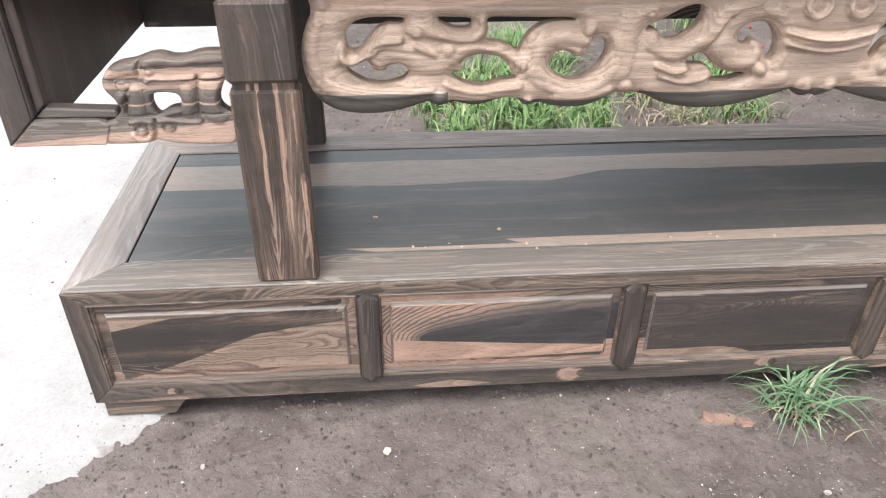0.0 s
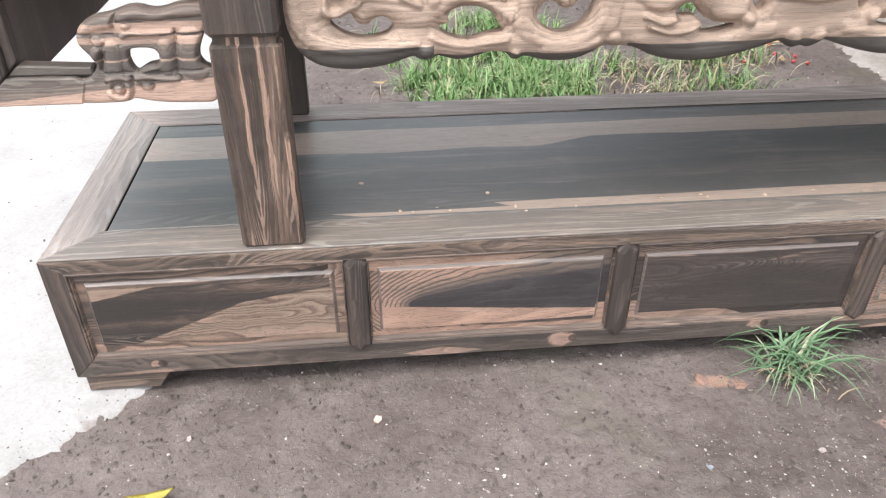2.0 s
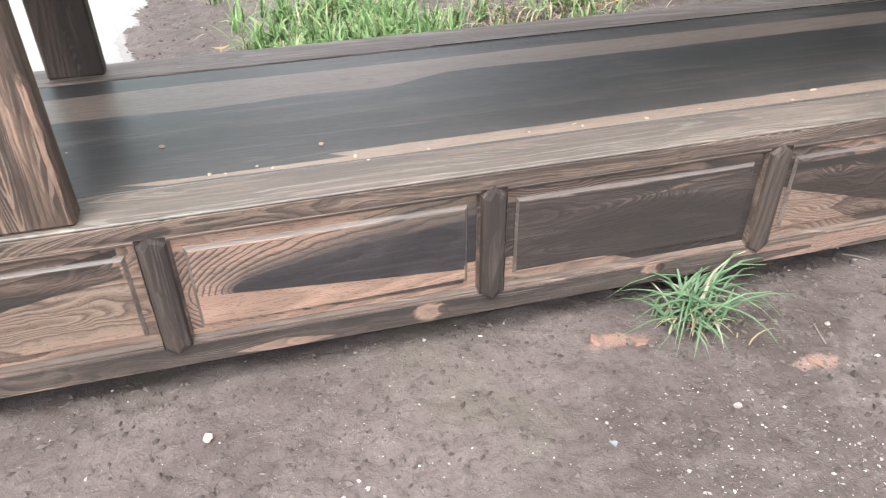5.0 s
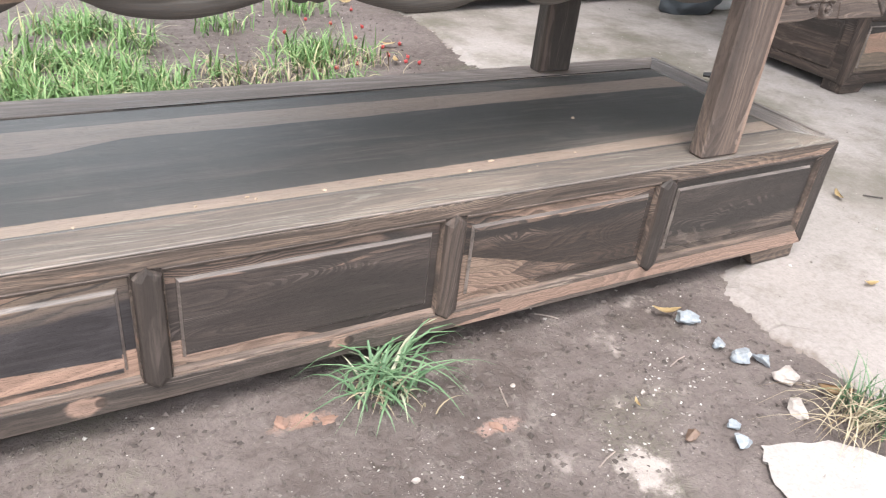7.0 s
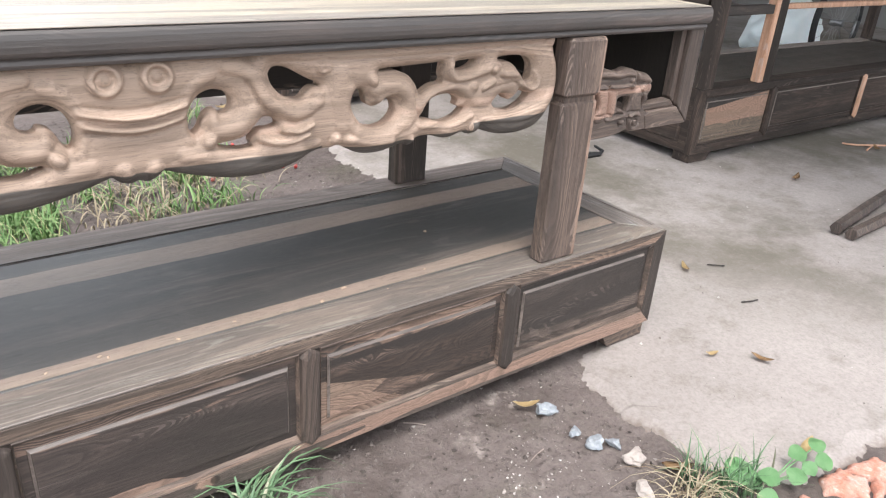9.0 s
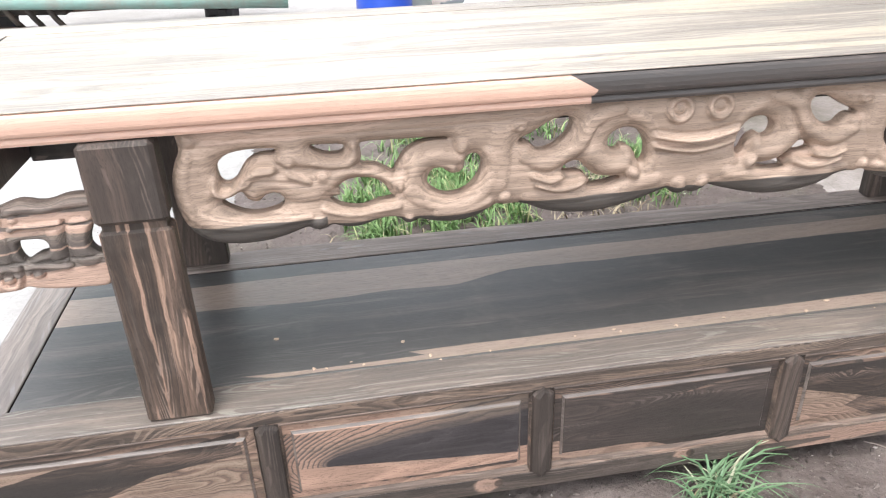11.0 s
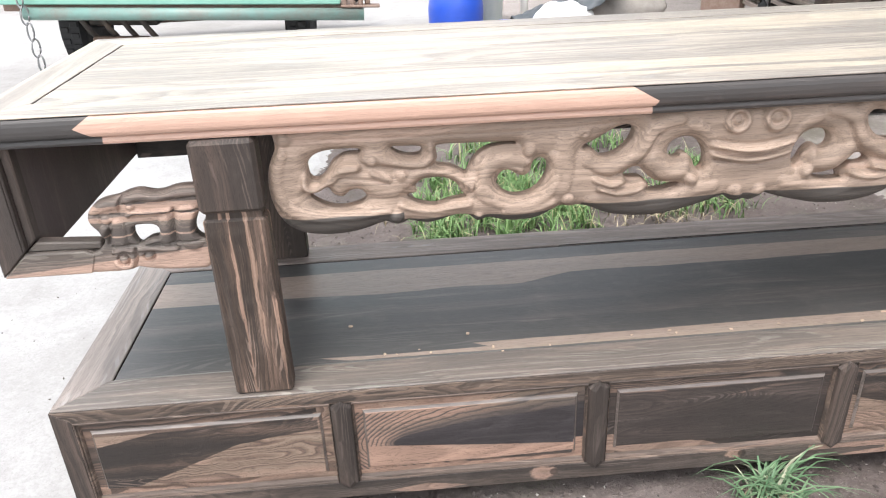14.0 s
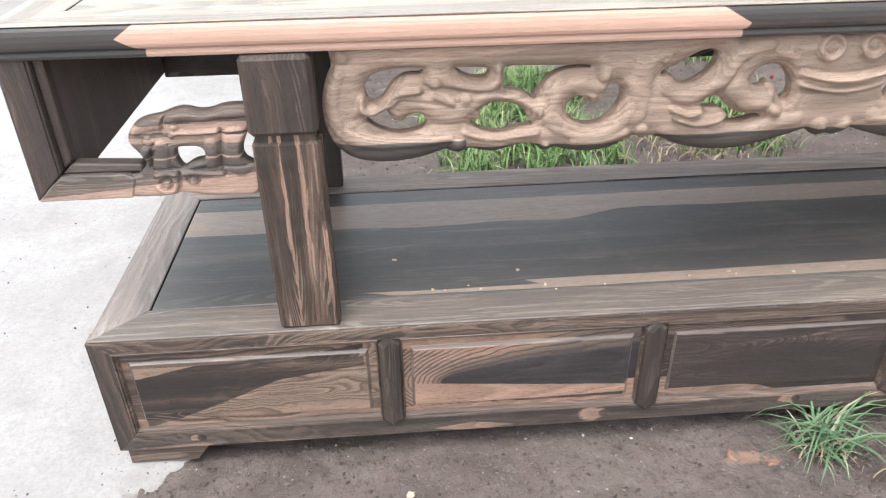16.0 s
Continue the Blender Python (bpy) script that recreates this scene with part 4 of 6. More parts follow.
slab("pavement_east", [(3.604, 30), (1.304, 3.0), (1.9, 2.9), (2.28, 2.15), (2.24, 1.45), (2.16, 0.6), (2.10, 0.02), (1.965, -0.045), (1.96, -0.2), (1.99, -0.36), (2.06, -0.455), (2.35, -0.49), (9, -0.6), (30, 2), (30, 30)],
     {1, 2, 3, 4, 5, 6, 7, 8, 9, 10, 11}, M["concrete r"], "grey dusty concrete yard with a ragged broken edge", seed=2.0)
slab("pavement_south", [(1.57, -0.62), (1.615, -0.43), (1.640, -0.380), (1.675, -0.366), (1.73, -0.396), (1.80, -0.445), (1.862, -0.490), (1.862, -0.56), (1.93, -0.66), (1.90, -0.98), (1.52, -1.02)],
     {0, 1, 2, 3, 4, 5, 6, 7, 8, 9, 10}, M["concrete s"], "pale broken piece of concrete beside the bricks", top=0.002, seed=3.0, soiled_for=0.04, rough=0.8, slope=0.014)


# ---- the television stand ----
LONG, DEEP, SHELF, TOP = 2.2, 0.545, 0.275, 0.748
BACK = 0.572  # the top reaches farther back than the chest
DIVIDERS = (0.463, 0.898, 1.332, 1.757)


def raised_panel(x0, x1, z0, z1, y, margin=0.017, proud=0.006):
    """A drawer front: a flat border, a sloping step and a raised field, with a back."""
    b = bmesh.new()
    loops = []
    for inset, yy in ((0, y + 0.018), (0, y), (margin - 0.0045, y), (margin - 0.0035, y - 0.0012), (margin, y - proud + 0.0006), (margin + 0.001, y - proud)):
        loops.append([b.verts.new((x, yy, z)) for x, z in ((x0 + inset, z0 + inset), (x1 - inset, z0 + inset), (x1 - inset, z1 - inset), (x0 + inset, z1 - inset))])
    for p, q in zip(loops, loops[1:]):
        for i in range(4):
            b.faces.new((p[i], p[(i + 1) % 4], q[(i + 1) % 4], q[i]))
    b.faces.new(loops[-1])
    b.faces.new(loops[0][::-1])
    b.faces.ensure_lookup_table()
    # the sloping step faces take the wood with the painted highlight
    for f in b.faces[12:16]:
        f.material_index = 1
    return b


def bead_frame(x0, x1, z0, z1, y, left=0.003, right=0.003, tall=0.0105):
    """A moulded strip round an opening: broad above and below, narrow beside the bars, mitred at its corners."""
    b = bmesh.new()
    loops = []
    for f, yy in ((-0.08, y + 0.02), (-0.08, y - 0.0005), (0.10, y - 0.002), (0.30, y - 0.0015), (0.38, y + 0.0025), (0.48, y + 0.001), (0.66, y + 0.002), (1.0, y + 0.009), (1.0, y + 0.02)):
        loops.append([b.verts.new((x, yy, z)) for x, z in ((x0 + left * f, z0 + tall * f), (x1 - right * f, z0 + tall * f), (x1 - right * f, z1 - tall * f), (x0 + left * f, z1 - tall * f))])
    for p, q in zip(loops, loops[1:]):
        for i in range(4):
            b.faces.new((p[i], p[(i + 1) % 4], q[(i + 1) % 4], q[i]))
    return b


def divider(x, half, z0, z1, y):
    """An upright bar with pointed ends and chamfered sides."""
    tip = 0.014
    out = [(x - half, z0 + tip), (x, z0), (x + half, z0 + tip), (x + half, z1 - tip), (x, z1), (x - half, z1 - tip)]
    b = bmesh.new()
    rings = []
    for scale, yy in ((1.0, y + 0.02), (1.0, y + 0.001), (0.86, y - 0.0045), (0.42, y - 0.0075)):
        rings.append([b.verts.new((x + (u - x) * scale, yy, (z0 + z1) / 2 + (v - (z0 + z1) / 2) * (1 - (1 - scale) * 0.12))) for u, v in out])
    for p, q in zip(rings, rings[1:]):
        for i in range(6):
            b.faces.new((p[i], p[(i + 1) % 6], q[(i + 1) % 6], q[i]))
    b.faces.new(rings[-1])
    b.faces.new(rings[0][::-1])
    return b


def moulded_edge(x0, x1, profile, bm=None):
    """A profile in (y, z) drawn along x."""
    return prism(profile, x1 - x0, lambda u, v, w: (x0 + w, u, v), bm=bm)


def mitred(x0, x1, y0, y1, wide, z0, z1, side, bevel=0.0015):
    """One of the four mitred boards of a frame that lies flat."""
    pts = {"front": [(x0, y0), (x1, y0), (x1 - wide, y0 + wide), (x0 + wide, y0 + wide)], "back": [(x1, y1), (x0, y1), (x0 + wide, y1 - wide), (x1 - wide, y1 - wide)],
           "left": [(x0, y1), (x0, y0), (x0 + wide, y0 + wide), (x0 + wide, y1 - wide)], "right": [(x1, y0), (x1, y1), (x1 - wide, y1 - wide), (x1 - wide, y0 + wide)]}[side]
    return prism(pts, z1 - z0, lambda u, v, w: (u, v, z0 + w), bevel)


def build_base(stand, long, deep, top, dividers, panels, low=0.040, woods=None):
    """The low chest: a framed top, five drawer fronts between pointed bars, and four short feet."""
    W = woods or M
    w = 0.076
    # The stand's top boards take paler woods than its front: painted sky light.
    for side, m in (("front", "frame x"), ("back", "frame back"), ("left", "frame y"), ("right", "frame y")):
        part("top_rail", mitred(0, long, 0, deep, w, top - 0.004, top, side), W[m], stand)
    part("shelf_board", box(w + 0.003, long - w - 0.003, w + 0.002, deep - w - 0.005, top - 0.024, top - 0.0012, 0.0008), W["shelf"], stand, "dark slate-grey board with pale bands")
    part("inner_board", box(w - 0.01, long - w + 0.01, w - 0.01, deep - w + 0.01, top - 0.036, top - 0.0245, 0), W["gap"], stand, "dark joint under the shelf board")
    # raised bead along the one short side
    part("side_bead", box(long - 0.014, long - 0.004, 0.03, deep - 0.008, top - 0.001, top + 0.0025, 0.0012), W["frame y"], stand)
    # front: a mitred frame, bars with pointed ends, and raised drawer fronts
    z0, z1, e, i0 = 0.074, top - 0.028, 0.004, 0.029
    for name, mat, pts in (("upper_rail", "rail", [(-e, top - 0.0042), (i0, z1), (long - i0, z1), (long + e, top - 0.0042)]),
                           ("lower_rail", "low rail", [(-e, low), (long + e, low), (long - i0, z0), (i0, z0)]),
                           ("corner_stile", "divider", [(-e, low), (i0, z0), (i0, z1), (-e, top - 0.0042)]),
                           ("corner_stile", "divider", [(long + e, low), (long + e, top - 0.0042), (long - i0, z1), (long - i0, z0)])):
        part(name, prism(pts, 0.030, lambda u, v, w: (u, w, v), 0.0013), W[mat], stand)
    edges = [i0] + [d for x in dividers for d in (x - 0.0185, x + 0.0185)] + [long - i0]
    for i in range(len(dividers) + 1):
        x0, x1 = edges[2 * i], edges[2 * i + 1]
        a, b = (0.008 if i == 0 else 0.003), (0.008 if i == len(dividers) else 0.003)
        drawer = part("drawer_front", raised_panel(x0 + a - 0.0005, x1 - b + 0.0005, z0 + 0.010, z1 - 0.010, 0.0095), panels[i], stand)
        drawer.data.materials.append(W["highlight step"])
        part("moulding", bead_frame(x0, x1, z0, z1, 0.0015, a, b), W["moulding"], drawer)
    for x in dividers:
        part("mullion", box(x - 0.0184, x + 0.0184, 0.002, 0.030, z0 + 0.001, z1 - 0.001, 0), W["divider"], stand)
        part("divider", divider(x, 0.018, z0 - 0.011, z1 + 0.006, 0.0), W["divider"], stand)
    # sides, back and underside
    for x0, x1 in ((0.003, 0.025), (long - 0.025, long - 0.003)):
        side = part("side_board", box(x0, x1, 0.033, deep - 0.023, low, top - 0.0042, 0.001), W["side"], stand)
        turn = -90 if x0 < 1 else 90
        at = (0.002, deep - 0.03, 0) if x0 < 1 else (long - 0.002, 0.04, 0)
        part("side_panel", raised_panel(0.03, deep - 0.10, low + 0.030, top - 0.045, 0.0, 0.012, 0.005), W["panel e"], side).matrix_basis = Matrix.Translation(at) @ Euler((0, 0, radians(turn))).to_matrix().to_4x4()
    part("back_panel", box(0.003, long - 0.003, deep - 0.022, deep - 0.003, low, top - 0.0042, 0.001), W["dark"], stand)
    part("bottom_board", box(0.026, long - 0.026, 0.032, deep - 0.024, low + 0.002, low + 0.014, 0), W["dark"], stand)
    for x, s in ((0.006, 1), (long - 0.006, -1)):
        for y0 in (0.006, deep - 0.086):
            pts = [(x, 0.004), (x + s * 0.115, 0.004), (x + s * 0.140, low), (x, low)]
            part("foot", prism(pts, 0.08, lambda u, v, w, y0=y0: (u, y0 + w, v), 0.0015), W["rail"], stand)


def build_leg(x0, x1, y0, y1, z0):
    """A flat post: a chamfered block above a groove, and a straight chamfered shaft below."""
    b = box(x0, x1, y0, y1, z0, 0.5875, 0.0045)
    b = box(x0 + 0.006, x1 - 0.006, y0 + 0.004, y1 - 0.004, 0.586, 0.600, 0, bm=b)
    b = box(x0 + 0.012, x1 - 0.012, y0 + 0.009, y1 - 0.004, 0.698, 0.716, 0, bm=b)
    return b


def build_stand(stand):
    build_base(stand, LONG, DEEP, SHELF, DIVIDERS, [M["panel " + c] for c in "abcde"])
    # legs
    for x0, x1, mat, words in ((0.297, 0.390, "leg l", "boldly striped dark and peach post"), (1.827, 1.918, "leg r", "grey-brown striped post")):
        leg = part("leg", build_leg(x0, x1, 0.006, 0.042, SHELF), M[mat], stand, words)
        part("block", box(x0 - 0.001, x1 - 0.001, 0.000, 0.045, 0.5975, 0.7075 if mat == "leg l" else 0.7005, 0.006), M["block"] if mat == "leg l" else M["leg r"], leg)
        part("leg", box(x0 - 0.014, x1 - 0.018, 0.493, 0.529, SHELF, 0.7125, 0.003), M["block"], stand, "plain dark rear post")
    # carved apron between the front legs
    me = carving(APRON_EDGE, APRON_HOLES, APRON_RIDGES, APRON_GROOVES, 0.0019, 0.016, lambda u, v, h: (1.115 - u * (0.989 if u > 0 else 0.978), 0.036 - h, v), mirror=True, swell=0.014, soft=0.0085)
    carved_part("apron", me, M["apron"], stand, "pale carved and pierced scroll apron")
    # carved brackets of the two end boxes
    for at, mat in ((lambda u, v, h: (u, 0.0205 - h, v), "bracket"), (lambda u, v, h: (2.212 - u, 0.0205 - h, v), "bracket r")):
        carved_part("bracket", carving(BRACKET_EDGE, BRACKET_HOLES, BRACKET_RIDGES, BRACKET_GROOVES, 0.0013, 0.014, at, swell=0.0050, soft=0.0014, blur=1), M[mat], stand, "carved scroll bracket")
    for s in (0, 1):
        X = (lambda a, b: (a, b)) if s == 0 else (lambda a, b: (LONG - b, LONG - a))
        part("end_board", box(*X(0.004, 0.040), 0.0445, DEEP - 0.004, 0.522, 0.7115, 0.002), M["end shaded" if s else "end"], stand)
        # front stile with a moulded inner lip, and the bottom bar
        for name, y0, mat, pts in (
                ("end_stile", 0.013, "stile", [(-0.007, 0.511), (0.033, 0.550), (0.033, 0.7115), (-0.007, 0.7115)]),
                ("bead", 0.011, "stile", [(0.0332, 0.5502), (0.0366, 0.5536), (0.0366, 0.7115), (0.0332, 0.7115)]),
                ("cove", 0.021, "stile", [(0.0368, 0.5538), (0.050, 0.567), (0.050, 0.7115), (0.0368, 0.7115)]),
                ("bottom_bar", 0.0135, "bracket", [(-0.0068, 0.5106), (0.122, 0.5106), (0.132, 0.5400), (0.118, 0.5470), (0.0332, 0.5488)]),
                ("ledge", 0.021, "bracket", [(0.0334, 0.5490), (0.142, 0.5470), (0.142, 0.558), (0.0496, 0.563)])):
            pts = pts if s == 0 else [(LONG - u, v) for u, v in pts][::-1]
            part(name, prism(pts, 0.044 - y0, lambda u, v, w, y0=y0: (u, y0 + w, v), 0.0022), M["bracket r" if s and mat == "bracket" else mat], stand)
    part("joint", box(0.93, 2.125, 0.4675, 0.4690, SHELF - 0.0008, SHELF + 0.0003, 0), M["gap"], stand, "dark open joint along the shelf board")
    part("rear_rail", box(0.041, LONG - 0.041, 0.531, 0.545, 0.515, 0.7115, 0.002), M["dark"], stand)
    # top
    w = 0.072
    lip = [(0.06, 0.7135), (0.0135, 0.7135), (0.0135, 0.7042), (0.012, 0.7035), (0.0085, 0.7050), (0.0072, 0.7085), (0.0085, 0.7125), (0.010, 0.7150), (0.0055, 0.7160), (0.0018, 0.7185), (0.0, 0.7225), (-0.0004, 0.729), (0.0002, 0.736), (0.0018, 0.7415), (0.0045, 0.7450), (0.0085, 0.7465), (0.06, 0.7465)]
    # top_core is near-black: the shade under the top is in its colour
    whole = [part("front_edge", moulded_edge(-0.004, LONG + 0.004, lip), M["top edge"], stand, "black edge with a long pink sapwood stretch"),
             part("back_edge", box(-0.004, LONG + 0.004, BACK - 0.06, BACK + 0.002, 0.7135, 0.7465, 0.002), M["dark"], stand),
             part("top_core", box(0.058, LONG - 0.058, 0.062, BACK - 0.062, 0.7145, 0.7275, 0), M["gap"], stand, "underside of the top, its shade put into near-black colour")]
    for x0 in (-0.004, LONG - 0.056):
        whole.append(part("side_edge", box(x0, x0 + 0.06, 0.061, BACK - 0.061, 0.7135, 0.7465, 0.002), M["dark"], stand))
    for side in ("front", "back", "left", "right"):
        whole.append(part("frame_board", mitred(0.0, LONG, 0.004, BACK, w, 0.7466, TOP + 0.0005, side, 0.0006), M["top"] if side in ("front", "back") else M["top end"], stand))
    ys = (w + 0.006, 0.205, 0.33, 0.42, BACK - w - 0.003)
    for i in range(4):
        whole.append(part("top_board", box(w + 0.003, LONG - w - 0.003, ys[i] + 0.0004, ys[i + 1] - 0.0004, 0.728, TOP - 0.0003 * (i % 2), 0.0006), M["top"], stand, "pale sanded striped board"))
    for ob in whole:
        for v in ob.data.vertices:
            v.co.z += 0.006 - 0.0045 * v.co.x


stand = thing("television_stand", "long low striped ebony stand with carved apron on soil", "television stand", "television stands")
build_stand(stand)

# ---- grit and stones ----
M["stone"] = plain("blue_grey_stone", (0.19, 0.21, 0.232), 0.75, vary=0.6, grain=60, second=(0.40, 0.42, 0.435))
M["chalk"] = plain("pale_stone", (0.38, 0.335, 0.305), 0.85, vary=0.45, grain=60)
M["pink chip"] = plain("pink_chip", (0.50, 0.36, 0.29), 0.8, vary=0.35, grain=90, second=(0.62, 0.50, 0.42))
M["brown stone"] = plain("brown_stone", (0.15, 0.098, 0.072), 0.6, grain=40)
M["trodden brick"] = plain("trodden_brick", (0.25, 0.15, 0.112), 0.95, vary=0.5, grain=45, second=(0.17, 0.13, 0.112))


def stone(name, at, size, material, seed, label, category="stone", group="loose stones"):
    ob = new(name, mesh(name, lump(size, seed, 0.75, 3), material))
    low = min(v.co.z for v in ob.data.vertices)
    base = ground_height(at[0], at[1]) if len(at) < 3 else at[2]
    ob.matrix_basis = pose(at[0], at[1], base - low - 0.002, 0, 0, seed * 47 % 360)
    return tagged(ob, label, category, group)


for i, (x, y, s, m, words) in enumerate((
        (1.795, -0.092, 0.024, "stone", "blue-grey broken stone lying on damp soil"), (1.800, -0.166, 0.018, "stone", "small blue-grey broken stone lying on damp soil"),
        (1.806, -0.212, 0.024, "stone", "blue-grey broken stone lying on damp soil"), (1.838, -0.232, 0.020, "stone", "blue-grey broken stone lying on damp soil"),
        (1.838, -0.283, 0.026, "chalk", "pale crumbling stone lying at the concrete edge"), (1.862, -0.262, 0.014, "chalk", "small pale stone lying at the concrete edge"),
        (1.792, -0.342, 0.022, "chalk", "white stone lying by the dry grass"), (1.664, -0.325, 0.014, "stone", "small pale blue-grey stone on damp soil"),
        (1.652, -0.358, 0.020, "stone", "light blue-grey stone at the concrete edge"), (1.585, -0.318, 0.016, "brown stone", "smooth brown pebble on damp soil"),
        (0.485, -0.098, 0.011, "pink chip", "flat pinkish chip lying on damp soil"), (0.187, -0.111, 0.0063, "chalk", "white stone chip lying on damp soil"),
        (1.172, -0.231, 0.0070, "chalk", "white stone chip lying on damp soil"), (1.586, -0.209, 0.0056, "chalk", "small white pebble lying on damp soil"),
        (1.40, -0.115, 0.0056, "chalk", "small white pebble lying on damp soil"), (0.985, -0.245, 0.0063, "stone", "small blue-grey chip pressed into soil"))):
    stone("stone", (x, y), (s * 0.95, s * 0.75, s * 0.6), M[m], i + 3, words)
for i, (x, y) in enumerate(((1.112, -0.076), (1.042, -0.057), (1.328, -0.183))):
    stone("brick_fragment", (x, y, ground_height(x, y) - 0.0075), ((0.016, 0.024, 0.018)[i], (0.010, 0.013, 0.011)[i], 0.0085), M["trodden brick"], 31 + i, "worn orange brick fragment trodden into soil", "brick fragment", "brick fragments")


def scatter(name, count, area, size, material, label, category, seed, tall=0.6, avoid=None, power=6, floor=-9.0):
    """Many small bits in one object: little eight-sided lumps."""
    rnd = random.Random(seed)
    verts, faces = [], []
    shape = [(1, 0, 0), (0, 1, 0), (-1, 0, 0), (0, -1, 0), (0, 0, 1), (0, 0, -1)]
    tris = [(0, 1, 4), (1, 2, 4), (2, 3, 4), (3, 0, 4), (1, 0, 5), (2, 1, 5), (3, 2, 5), (0, 3, 5)]
    done = 0
    while done < count:
        x, y = rnd.uniform(area[0], area[1]), rnd.uniform(area[2], area[3])
        if avoid and not avoid(x, y):
            continue
        s, a = size[0] + (size[1] - size[0]) * rnd.random() ** power, rnd.uniform(0, 6.3)
        n0 = len(verts)
        for u, v, w in shape:
            j = rnd.uniform(0.45, 1.35) * s
            u, v = u * math.cos(a) - v * math.sin(a) * 0.7, u * math.sin(a) + v * math.cos(a) * 0.7
            verts.append((x + u * j, y + v * j, max(floor, ground_height(x, y)) + w * j * tall + 0.2 * s))
        faces += [tuple(n0 + k for k in t) for t in tris]
        done += 1
    me = bpy.data.meshes.new(name)
    me.from_pydata(verts, [], faces)
    me.materials.append(material)
    return tagged(new(name, me), label, category, kind="stuff")


def on_soil(x, y):
    if noise.noise(Vector((x * 2.2, y * 2.2, 5.0))) + 0.15 * (x - 1.1) < random.Random(int(x * 9e5) ^ int(y * 7e5)).uniform(-1.1, 0.1):
        return False
    return (-0.1 + 0.9 * (y + 0.15) < x if y < 0 else x > 0.25) and x < 1.9 + 0.2 * max(0, y) and not (y < -0.35 and x > 1.45)


nodes = Nodes("white_chips")
rand = nodes.t.nodes.new("ShaderNodeNewGeometry").outputs["Random Per Island"]
M["chips"] = nodes.done(nodes.mix(nodes.math("POWER", rand, 1.8), (0.17, 0.145, 0.13), (0.60, 0.57, 0.535)), 0.8)
nodes = Nodes("soil_crumbs")
rand = nodes.t.nodes.new("ShaderNodeNewGeometry").outputs["Random Per Island"]
M["crumbs"] = nodes.done(nodes.mix(rand, (0.055, 0.044, 0.039), (0.150, 0.125, 0.113)), 0.9)
scatter("gravel", 4200, (-0.3, 2.1, -0.75, 2.3), (0.0006, 0.0048), M["chips"], "small white and grey stone chips strewn over soil", "gravel", 5, avoid=on_soil)
scatter("soil_crumbs", 12000, (-0.3, 2.1, -0.75, 0.03), (0.0010, 0.0075), M["crumbs"], "small dark crumbs of earth", "soil", 6, avoid=on_soil, power=4)


def trodden(x, y):
    return on_soil(x, y) and noise.noise(Vector((x * 4, y * 4, 9.0))) > -0.05 and y < -0.12 - 0.1 * (1.6 - x)


scatter("trodden_gravel", 1500, (0.55, 1.75, -0.6, -0.1), (0.0008, 0.0042), M["chips"], "pale broken chips pressed into damp soil", "gravel", 27, avoid=trodden, power=3)


def slab_edge(x, y):
    return abs(x - (0.05 + 1.02 * y if y < 0 else 0.05 + 0.5 * y)) < random.Random(int(x * 8e5) ^ int(y * 6e5)).random() ** 2 * 0.16


scatter("edge_crumbs", 700, (-0.45, 0.25, -0.55, 0.3), (0.0006, 0.0030), M["crumbs"], "crumbs of earth strewn over the concrete edge", "soil", 18, avoid=slab_edge, power=3, floor=0.0025)
scatter("bed_crumbs", 4500, (0.2, 2.1, 0.9, 2.3), (0.0015, 0.0085), M["crumbs"], "small dark crumbs of earth in the grass bed", "soil", 16, avoid=on_soil, power=4)
scatter("fine_gravel", 2600, (-0.3, 2.1, -0.75, 0.0), (0.0005, 0.0021), M["chips"], "fine pale chips trodden into soil", "gravel", 17, avoid=on_soil, power=3)
scatter("grit", 1500, (2.1, 5.0, -0.45, 2.6), (0.0008, 0.0045), M["chips"], "fine pale grit on the concrete", "grit", 7, tall=0.9, floor=0.003)
scatter("grit_west", 420, (-1.2, 0.0, -0.1, 1.5), (0.001, 0.004), M["crumbs"], "fine dark grit on the concrete", "grit", 8, tall=0.7, floor=0.003)


# ---- grass ----
def blades(name, roots, material, seed, length, width, lean, label, category="grass", kind="stuff", aims=None):
    """Curved tapering blades of grass, all in one object."""
    rnd = random.Random(seed)
    verts, faces = [], []
    for x, y in roots:
        a, ln = rnd.uniform(0, 2 * math.pi) if not aims else radians(rnd.choice(aims)) + rnd.gauss(0, 0.35), rnd.uniform(*length)
        tip = rnd.uniform(*lean)
        w = rnd.uniform(*width)
        dx, dy = math.cos(a), math.sin(a)
        z = ground_height(x, y)
        n0, steps = len(verts), 5
        bend = rnd.uniform(0.6, 1.5)
        for i in range(steps + 1):
            f = i / steps
            out, up = ln * math.sin(tip * f ** bend) * f, ln * f * math.cos(tip * f ** bend)
            side = w * (1 - f ** 1.6) * (0.75 + 0.5 * min(1, f * 4)) + 0.0001
            cx, cy, cz = x + dx * out, y + dy * out, max(z + 0.001, z + up)
            verts += [(cx - dy * side, cy + dx * side, cz), (cx, cy, cz - side * 0.45), (cx + dy * side, cy - dx * side, cz)]
        for i in range(steps):
            k = n0 + 3 * i
            faces += [(k, k + 1, k + 4, k + 3), (k + 1, k + 2, k + 5, k + 4)]
    me = bpy.data.meshes.new(name)
    me.from_pydata(verts, [], faces)
    me.polygons.foreach_set("use_smooth", [True] * len(faces))
    me.materials.append(material)
    return tagged(new(name, me), label, category, kind=kind)


